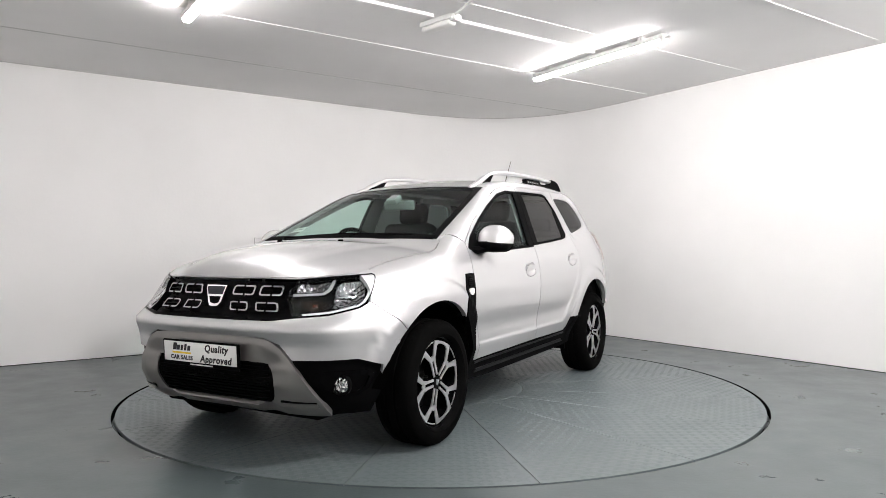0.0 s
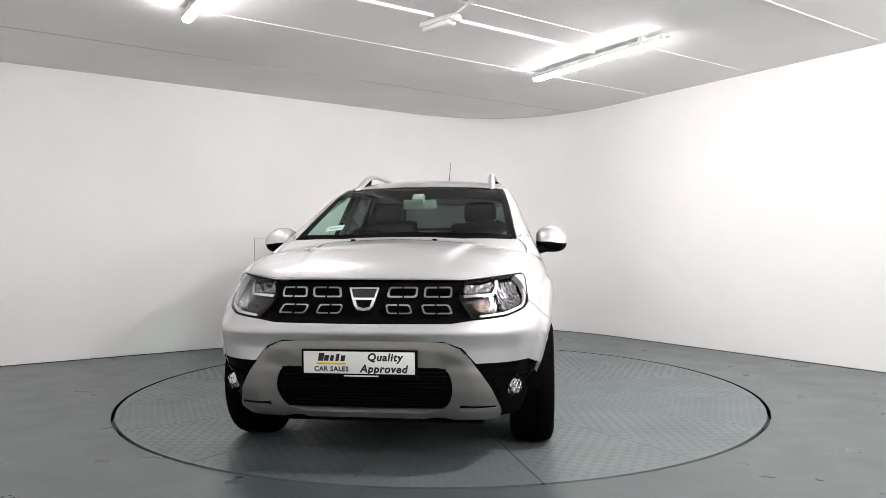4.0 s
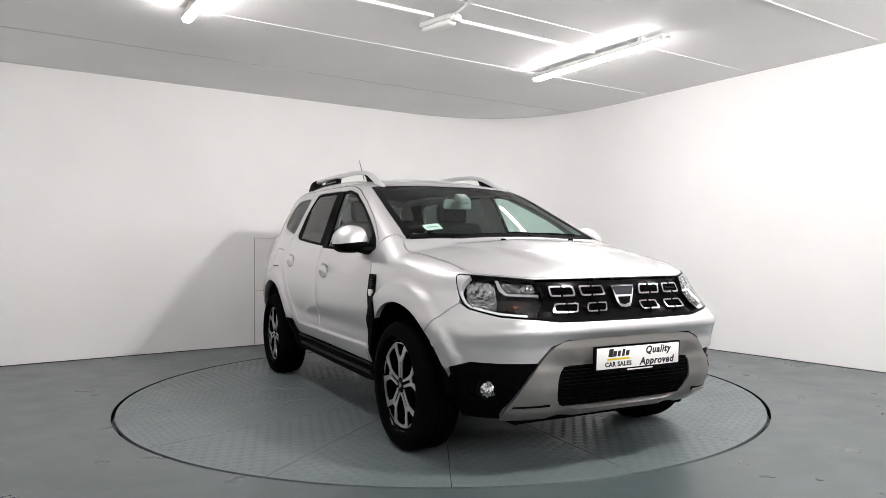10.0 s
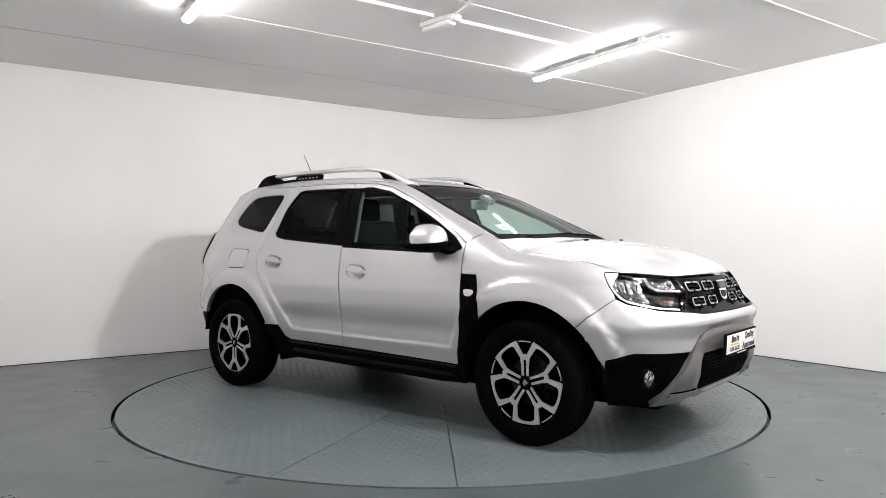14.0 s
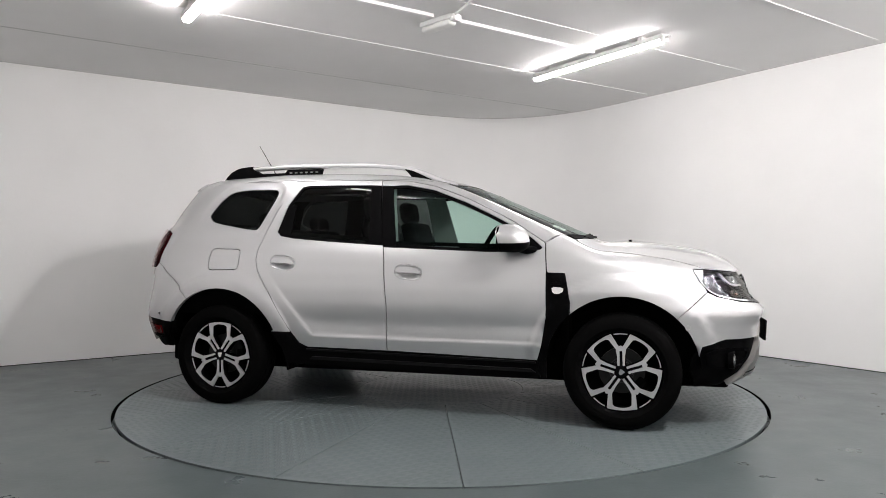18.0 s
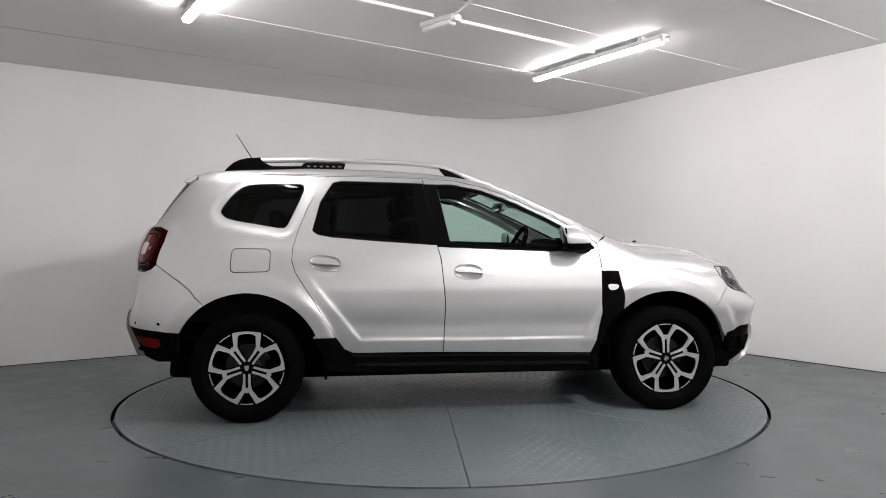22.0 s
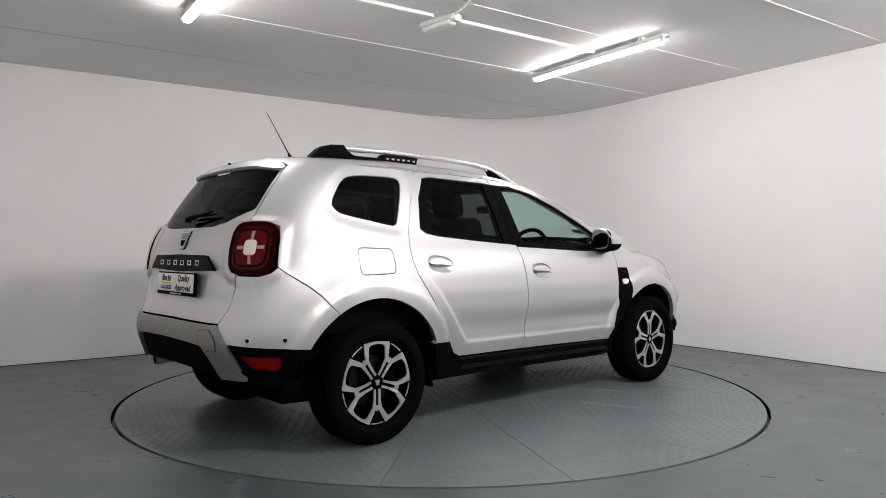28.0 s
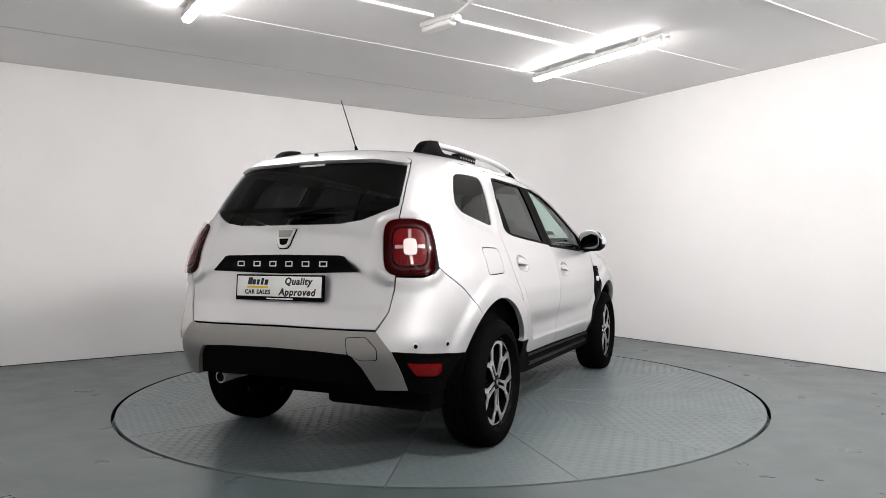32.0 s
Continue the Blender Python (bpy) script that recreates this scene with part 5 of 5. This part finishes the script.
for s in (-1, 1):
    cap = blob(0.108, 0.100, 0.084, 0.78)
    for v in cap.verts:
        v.co.x = max(v.co.x, -0.062)
        v.co.z = max(v.co.z, -0.022)
        v.co.x -= 0.10 * max(0, v.co.y * s) + 0.9 * v.co.z * 0.25
        v.co.z -= 0.10 * max(0.0, v.co.y * s)
        if v.co.z > 0:
            v.co.z *= 1 - 0.38 * max(0.0, v.co.y * s / 0.1) ** 2
    bmesh.ops.transform(cap, matrix=pose(0.700, 0.907 * s, 1.118), verts=cap.verts)
    mirror = part("door_mirror", cap, PAINT, car, "silver door mirror on a black foot")
    low = blob(0.106, 0.098, 0.066, 0.80)
    for v in low.verts:
        v.co.x = max(v.co.x, -0.058)
        v.co.z = min(v.co.z, 0.004)
        v.co.x -= 0.10 * max(0, v.co.y * s)
    bmesh.ops.transform(low, matrix=pose(0.705, 0.905 * s, 1.098), verts=low.verts)
    part("mirror_base", low, BLACK, mirror)
    part("arm", tube([(0.80, 0.775 * s, 1.048), (0.775, 0.83 * s, 1.046), (0.735, 0.88 * s, 1.060)], [0.042, 0.034, 0.03], 12, scale=(1.5, 0.7)), BLACK, mirror)
    glass_plate = blob(0.006, 0.074, 0.062, 0.6)
    bmesh.ops.transform(glass_plate, matrix=pose(0.632, 0.900 * s, 1.113, 0, 0, 6 * s), verts=glass_plate.verts)
    part("mirror_glass", glass_plate, MIRROR_GLASS, mirror)
    rim_b = blob(0.010, 0.094, 0.078, 0.6)
    bmesh.ops.transform(rim_b, matrix=pose(0.640, 0.900 * s, 1.111, 0, 0, 6 * s), verts=rim_b.verts)
    part("mirror_frame", rim_b, BLACK, mirror)
    f = s > 0
    vent = panel("side_vent", car, GLOSS_BLACK, "R", [(0.925, 0.895), (0.995, 0.893), (1.012, 0.835), (0.94, 0.832)], soft=1, step=0.02, out=0.011, depth=0.008, gap=0, flip=f)
    for k in range(5):
        panel("vent_slat", vent, BLACK, "R", [(0.935, 0.888 - 0.011 * k), (0.99, 0.887 - 0.011 * k), (0.992, 0.882 - 0.011 * k), (0.936, 0.883 - 0.011 * k)], soft=0, step=0.02, out=0.015, depth=0.005, gap=0, flip=f)
    panel("side_repeater", car, FROSTED, "R", [(0.936, 0.825), (1.008, 0.822), (1.006, 0.795), (0.985, 0.785), (0.945, 0.788)], soft=1, step=0.012, out=0.014, depth=0.008, gap=0, flip=f, label="clear side repeater lamp")
    panel("sill_ridge", car, SATIN_BLACK, "R", [(-0.66, 0.345), (0.80, 0.325), (0.83, 0.305), (-0.68, 0.325)], soft=0, out=0.016, depth=0.014, gap=0, flip=f)
    panel("sill_ledge", car, SATIN_BLACK, "R", [(-0.70, 0.398), (0.83, 0.372), (0.835, 0.360), (-0.70, 0.386)], soft=0, out=0.012, depth=0.010, gap=0, flip=f)
    part("mud_flap", box(0.016, 0.15, 0.10, pose(-0.872, 0.70 * s, 0.285, 0, -7, 0), bevel=0.005), BLACK, car)


# wheels
def ribbon(points, widths, z0, z1):
    """A band along an open line in the wheel's plane."""
    pts = [Vector((x, y)) for x, y in points]
    left, right = [], []
    for i, p in enumerate(pts):
        a = (p - pts[i - 1]).normalized() if i else (pts[1] - p).normalized()
        b = (pts[i + 1] - p).normalized() if i < len(pts) - 1 else a
        t = (a + b).normalized()
        n = Vector((-t.y, t.x)) / max(0.5, t.dot(a))
        left.append(p + n * widths[i] / 2)
        right.append(p - n * widths[i] / 2)
    bm = bmesh.new()
    rings = [[bm.verts.new((q.x, q.y, z)) for q in (l, r) for z in (z0, z1)] for l, r in zip(left, right)]
    for a, b in zip(rings, rings[1:]):
        bm.faces.new((a[1], b[1], b[3], a[3]))
        bm.faces.new((a[0], a[2], b[2], b[0]))
        bm.faces.new((a[0], b[0], b[1], a[1]))
        bm.faces.new((a[2], a[3], b[3], b[2]))
    for r in (rings[0], rings[-1]):
        bm.faces.new((r[0], r[1], r[3], r[2]))
    return bm


def build_wheel():
    wheel = part("wheel", revolve([(0.236, -0.10), (0.245, -0.102), (0.245, 0.094), (0.241, 0.098), (0.237, 0.092), (0.228, 0.07), (0.218, 0.0), (0.214, -0.09)], 64, closed=True), GLOSS_BLACK, car,
                 "black and polished five-spoke alloy wheel")
    tyre = part("tyre", revolve([(0.240, -0.098), (0.250, -0.112), (0.270, -0.116), (0.295, -0.113), (0.320, -0.104), (0.3325, -0.088), (0.3375, -0.06), (0.3385, -0.034), (0.331, -0.031), (0.331, -0.023), (0.3390, -0.020),
                                 (0.3390, 0.020), (0.331, 0.023), (0.331, 0.031), (0.3385, 0.034), (0.3375, 0.06), (0.3325, 0.088), (0.320, 0.104), (0.295, 0.113), (0.285, 0.1165), (0.270, 0.116), (0.260, 0.1175), (0.250, 0.110),
                                 (0.240, 0.096)], 72, closed=True), RUBBER, wheel, "black rubber tyre")
    blocks = bmesh.new()
    for i in range(64):
        a = 2 * math.pi * i / 64
        for z, turn in ((0.078, 0.25), (-0.078, -0.25), (0.048, 0.5), (-0.048, -0.5)):
            m = Matrix.Rotation(a + (0.05 if abs(z) < 0.06 else 0), 4, "Z") @ Matrix.Translation((0.3352 - (0.0052 if abs(z) > 0.06 else 0), 0, z)) @ Euler((turn * 0.6, (-0.35 if z > 0.06 else 0.35 if z < -0.06 else 0), 0)).to_matrix().to_4x4()
            q = bmesh.ops.create_cube(blocks, size=1.0)["verts"]
            bmesh.ops.scale(blocks, vec=(0.007, 0.021, 0.034 if abs(z) > 0.06 else 0.020), verts=q)
            bmesh.ops.transform(blocks, matrix=m, verts=q)
    tagged(part("tread", blocks, RUBBER, tyre, smooth=False), kind="stuff")
    def at(turn, r, v):
        c, q = math.cos(radians(turn)), math.sin(radians(turn))
        return r * c - v * q, r * q + v * c

    half = [(0.037, 0.0150), (0.090, 0.0155), (0.138, 0.0185), (0.2035, 0.0615)]
    half_wide = [0.013, 0.0145, 0.022, 0.031]
    for k in range(5):
        a0 = 54 + 72 * k
        line = [at(a0, r, v) for r, v in half] + [at(a0 + d, 0.2145, 0) for d in (24, 30, 36, 42, 48)] + [at(a0 + 72, r, -v) for r, v in reversed(half)]
        wide = half_wide + [0.018, 0.0145, 0.014, 0.0145, 0.018] + half_wide[::-1]
        spoke = part("spoke", ribbon(line, wide, 0.078, 0.084), ALLOY, wheel, "polished spoke face", smooth=False)
        part("spoke_body", ribbon(line, [w + 0.005 for w in wide], 0.030, 0.0778), GLOSS_BLACK, spoke, smooth=False)
        part("spoke_web", extrude_outline([at(a0, r, v) for r, v in ((0.124, -0.0125), (0.124, 0.0125), (0.146, 0.0155), (0.155, 0.0), (0.146, -0.0155))], 0.0062, pose(0, 0, 0.078)), ALLOY, spoke, smooth=False)
        part("slot", ribbon([at(a0, 0.034, 0), at(a0, 0.125, 0)], [0.018, 0.018], 0.04, 0.066), GLOSS_BLACK, spoke, smooth=False)
        part("rim_accent", ribbon([at(a0 + d, 0.2225, 0) for d in (-10, -5, 0, 5, 10)], [0.006] * 5, 0.079, 0.083), ALLOY, wheel, smooth=False)
        nut = at(a0 + 36, 0.057, 0)
        part("lug_nut", tube([(*nut, 0.03), (*nut, 0.052)], 0.008, 6), DISC_STEEL, wheel)
    cap = part("hub_cap", revolve([(0.036, 0.03), (0.035, 0.076), (0.031, 0.082), (0.0005, 0.084)], 32), GLOSS_BLACK, wheel)
    part("cap_badge", extrude_outline([(-0.016, 0.014), (0.016, 0.014), (0.010, -0.012), (0.004, -0.017), (-0.004, -0.017), (-0.010, -0.012)], 0.002, pose(0, 0, 0.0835)), CHROME, cap, smooth=False)
    part("brake_disc", revolve([(0.05, 0.0), (0.135, 0.0), (0.135, 0.012), (0.075, 0.012), (0.07, 0.03), (0.05, 0.03)], 40, closed=True), DISC_STEEL, wheel)
    part("brake_caliper", box(0.05, 0.11, 0.05, pose(0.125, -0.02, 0.01), bevel=0.01), DARK, wheel)
    part("back_plate", revolve([(0.0005, -0.03), (0.212, -0.03), (0.212, -0.034), (0.0005, -0.034)], 32), DARK, wheel)
    return wheel


def wheel_pose(x, s, spin):
    return pose(x, 0.775 * s, 0.335) @ (pose(0, 0, 0, 90, 0, 0) if s < 0 else pose(0, 0, 0, 90, 0, 180)) @ pose(0, 0, 0, 0, 0, spin)


first_wheel = build_wheel()
first_wheel.matrix_basis = wheel_pose(-HUB, -1, 0)
for x, s, spin in ((HUB, -1, -35), (HUB, 1, -16), (-HUB, 1, 8)):
    copy_thing(first_wheel, wheel_pose(x, s, spin))

# wheel housings and underside
for x, r in ((HUB, 0.448), (-HUB, 0.463)):
    for s in (-1, 1):
        bm = bmesh.new()
        arc = [(x + r * math.cos(radians(a)), 0.335 + r * math.sin(radians(a))) for a in range(4, 177, 12)]
        rows = [[bm.verts.new((px, y * s, pz)) for px, pz in arc] for y in (0.825, 0.78, 0.52)]
        for p, q in zip(rows, rows[1:]):
            for k in range(len(arc) - 1):
                bm.faces.new((p[k], p[k + 1], q[k + 1], q[k]))
        bm.faces.new(rows[-1])
        part("wheel_housing", bm, DARK, car)
part("underbody", join(box(3.25, 1.04, 0.20, pose(0.175, 0, 0.305), bevel=0.03), box(1.74, 1.56, 0.14, pose(0.0, 0, 0.35), bevel=0.02), box(0.30, 1.10, 0.12, pose(1.80, 0, 0.275), bevel=0.02), box(0.22, 1.0, 0.14, pose(-1.80, 0, 0.47), bevel=0.02)), DARK, car)
part("spare_well", revolve([(0.0005, 0.0), (0.30, 0.0), (0.33, 0.05), (0.33, 0.16)], 32, pose(-1.62, -0.16, 0.335)), DARK, car)
part("rear_tray", box(0.34, 0.60, 0.15, pose(-1.66, -0.40, 0.325, 0, 3, 0), bevel=0.025), DARK, car)
part("exhaust", tube([(-1.70, 0.38, 0.405), (-1.95, 0.395, 0.40), (-2.07, 0.40, 0.392)], [0.03, 0.03, 0.032], 14), ALLOY, car)
part("pipe_mouth", revolve([(0.0005, 0.001), (0.025, 0.001), (0.025, -0.004)], 20, pose(-2.07, 0.40, 0.392, 0, -94, 0)), DARK, car)
part("axle_beam", tube([(-HUB, -0.70, 0.30), (-HUB, 0.70, 0.30)], 0.035, 10), DARK, car)


# number-plate style boards of the dealer
def lettering(text, size, m, mat, parent, name, shear=0.0, bold=0.004):
    cu = bpy.data.curves.new("letters", "FONT")
    cu.body, cu.size, cu.extrude, cu.shear, cu.offset = text, size, 0.0006, shear, bold * size * 9
    cu.space_character = 1.12
    cu.align_x, cu.align_y, cu.resolution_u = "CENTER", "CENTER", 3
    ob = bpy.data.objects.new("letters", cu)
    scene.collection.objects.link(ob)
    me = bpy.data.meshes.new_from_object(ob.evaluated_get(bpy.context.evaluated_depsgraph_get()))
    bpy.data.objects.remove(ob)
    me.materials.clear()
    me.materials.append(mat)
    out = new(name, me)
    out.parent = parent
    out.matrix_basis = m
    return out


def dealer_plate(m):
    """Local x to the reader's right, y up, z towards the reader."""
    board = part("dealer_plate", box(0.535, 0.128, 0.014, m, bevel=0.004), BLACK, car, "white dealer plate in a black holder")
    part("plate_face", box(0.512, 0.100, 0.003, m @ pose(0, 0.006, 0.0085), bevel=0.001), PLATE_WHITE, board)
    top = 0.0104
    for k, (w, h) in enumerate(((0.026, 0.036), (0.021, 0.026), (0.016, 0.026), (0.015, 0.033), (0.020, 0.026))):
        x = -0.177 + 0.0255 * k
        part("logo_mark", extrude_outline([(x - w / 2, 0), (x + w / 2, 0), (x + w / 2 + h * 0.2, h), (x - w / 2 + h * 0.2, h)], 0.0012, m @ pose(0, 0.013, 0.0098)), INK, board, smooth=False)
    part("yellow_bar", box(0.135, 0.009, 0.0012, m @ pose(-0.127, 0.001, top)), YELLOW, board)
    lettering("CAR SALES", 0.030, m @ pose(-0.127, -0.024, top), INK, board, "lettering")
    lettering("Quality", 0.048, m @ pose(0.118, 0.031, top), INK, board, "lettering", 0.2)
    lettering("Approved", 0.048, m @ pose(0.113, -0.022, top), INK, board, "lettering", 0.2)
    part("small_print", box(0.16, 0.006, 0.001, m @ pose(0.01, -0.0545, 0.0075)), WHITE, board)
    return board


dealer_plate(Matrix.Translation((2.192, 0, 0.537)) @ Matrix(((0, 0, 1, 0), (1, 0, 0, 0), (0, 1, 0, 0), (0, 0, 0, 1))) @ pose(0, 0, 0, 3, 0, 0))
dealer_plate(Matrix.Translation((-2.092, 0, 0.866)) @ Matrix(((0, 0, -1, 0), (-1, 0, 0, 0), (0, 1, 0, 0), (0, 0, 0, 1))) @ pose(0, 0, 0, -4, 0, 0))
panel("window_sticker", car, WHITE, "B", [(-6.5, 1.503), (6.5, 1.503), (6.5, 1.492), (-6.5, 1.492)], soft=0, step=0.02, out=0.001, depth=0.001, gap=0, label="thin white strip sticker")
sticker = panel("tax_disc", car, PLATE_WHITE, "T", [(0.975, -0.52), (0.90, -0.52), (0.90, -0.41), (0.975, -0.41)], soft=0, step=0.03, out=-0.008, depth=0.001, gap=0, label="small white paper sticker")
panel("print_line", sticker, SKID, "T", [(0.945, -0.505), (0.935, -0.505), (0.935, -0.43), (0.945, -0.43)], soft=0, step=0.03, out=-0.006, depth=0.0005, gap=0)

# cabin
panel("headlining", car, LINING, "T", [(0.20, -0.50), (-1.60, -0.52), (-1.62, 0.52), (0.20, 0.50)], soft=0, step=0.08, out=-0.045, depth=0, gap=0)
for f in (False, True):
    panel("door_card", car, DARK, "R", [(0.86, 0.45), (0.86, 1.05), (-0.10, 1.065), (-1.0, 1.13), (-1.03, 0.95), (-0.75, 0.45)], soft=0, step=0.08, out=-0.07, depth=0, gap=0, flip=f)
    panel("inner_pillar", car, LINING, "R", [(-0.31, 1.50), (-0.27, 1.06), (-0.06, 1.05), (-0.14, 1.49)], soft=0, step=0.06, out=-0.035, depth=0, gap=0, flip=f)
    panel("inner_pillar", car, LINING, "R", [(-0.84, 1.50), (-0.97, 1.15), (-1.12, 1.15), (-1.02, 1.49)], soft=0, step=0.06, out=-0.035, depth=0, gap=0, flip=f)
    panel("inner_pillar", car, LINING, "R", [(0.99, 1.07), (0.55, 1.31), (0.15, 1.48), (0.11, 1.45), (0.52, 1.27), (0.92, 1.05)], soft=0, step=0.06, out=-0.04, depth=0, gap=0, flip=f)
    panel("luggage_side", car, DARK, "R", [(-1.03, 0.6), (-1.05, 1.19), (-1.45, 1.24), (-1.6, 1.20), (-1.75, 0.6)], soft=0, step=0.08, out=-0.08, depth=0, gap=0, flip=f)
    panel("inner_rear_pillar", car, DARK, "R", [(-1.56, 1.20), (-1.46, 1.43), (-1.38, 1.50), (-1.60, 1.50), (-1.72, 1.20)], soft=0, step=0.06, out=-0.04, depth=0, gap=0, flip=f)
panel("tailgate_lining", car, DARK, "B", mirrored([(0, 0.62), (30, 0.62), (32, 1.17), (25, 1.185), (0, 1.165)]), soft=0, step=0.08, out=-0.05, depth=0, gap=0)
panel("nose_lining", car, DARK, "F", mirrored([(0, 0.28), (50, 0.28), (47, 0.9), (0, 0.89)]), soft=0, step=0.08, out=-0.09, depth=0, gap=0)
part("cabin_floor", box(2.6, 1.42, 0.05, pose(-0.45, 0, 0.50)), DARK, car)
part("bulkhead", box(0.04, 1.40, 0.62, pose(1.0, 0, 0.72)), DARK, car)
dash = part("dashboard", box(0.52, 1.36, 0.24, pose(0.80, 0, 0.955, 0, -4, 0), bevel=0.06, seg=4), DARK, car)
part("instrument_hood", box(0.20, 0.36, 0.10, pose(0.68, -0.37, 1.065, 0, 8, 0), bevel=0.04, seg=3), DARK, dash)
part("screen", box(0.02, 0.19, 0.11, pose(0.565, 0.0, 1.02, 0, -15, 0), bevel=0.004), GLOSS_BLACK, dash)
steer = revolve([(0.185 + 0.016 * math.cos(a), 0.016 * math.sin(a)) for a in (2 * math.pi * k / 10 for k in range(10))], 40, closed=True)
bmesh.ops.transform(steer, matrix=pose(0.44, -0.35, 1.03, 0, -66, 0), verts=steer.verts)
steering = part("steering_wheel", steer, DARK, car)
part("steering_hub", join(blob(0.07, 0.06, 0.03, 0.8), box(0.03, 0.34, 0.016, bevel=0.005), box(0.17, 0.03, 0.016, pose(-0.09, 0, 0), bevel=0.005)), DARK, steering).matrix_basis = pose(0.45, -0.35, 1.025, 0, -66, 0)
for s in (-1, 1):
    seat = part("front_seat", join(box(0.50, 0.50, 0.16, pose(0.02, 0.37 * s, 0.66, 0, -6, 0), bevel=0.06, seg=3)), CLOTH, car, "dark cloth front seat")
    part("backrest", box(0.15, 0.48, 0.62, pose(-0.27, 0.37 * s, 0.96, 0, -14, 0), bevel=0.06, seg=3), CLOTH, seat)
    part("headrest", box(0.10, 0.26, 0.17, pose(-0.38, 0.37 * s, 1.345, 0, -10, 0), bevel=0.045, seg=3), CLOTH, seat)
    for k in (-1, 1):
        part("headrest_post", tube([(-0.36, 0.37 * s + 0.06 * k, 1.22), (-0.375, 0.37 * s + 0.06 * k, 1.30)], 0.007, 8), CHROME, seat)
bench = part("rear_seat", box(0.48, 1.24, 0.16, pose(-0.80, 0, 0.68, 0, -6, 0), bevel=0.06, seg=3), CLOTH, car, "dark cloth rear bench")
part("backrest", box(0.14, 1.26, 0.56, pose(-1.10, 0, 0.93, 0, -16, 0), bevel=0.05, seg=3), CLOTH, bench)
for y in (-0.40, 0.40):
    part("headrest", box(0.09, 0.24, 0.13, pose(-1.20, y, 1.255, 0, -12, 0), bevel=0.04, seg=3), CLOTH, bench)
rear_view = part("rear_view_mirror", box(0.03, 0.235, 0.068, pose(0.40, 0.0, 1.367, 0, 8, 8), bevel=0.014, seg=3), LINING, car, "grey rear-view mirror housing")
part("mirror_glass", box(0.003, 0.215, 0.052, pose(0.3835, 0.0024, 1.365, 0, 8, 8), bevel=0.001), CHROME, rear_view)
part("mirror_stem", box(0.10, 0.09, 0.05, pose(0.47, 0, 1.402, 0, 28, 0), bevel=0.02), LINING, rear_view)
part("luggage_cover", box(0.5, 1.30, 0.02, pose(-1.42, 0, 1.10)), DARK, car)


def motions():
    rows, table_rows = [], []
    for i in range(33):
        t = float(i)
        turn = -120.09 + 5.6906 * t + 0.0052735 * t * t - 0.0000827 * t ** 3
        c, s = math.cos(radians(turn)), math.sin(radians(turn))
        rows.append((t, pose(0.033 * c + 0.0905 * s, 0.033 * s - 0.0905 * c, 0, 0, 0, turn)))
        table_rows.append((t, pose(0, 0, 0, 0, 0, turn)))
    walk(car, rows)
    walk(turntable, table_rows)


motions()
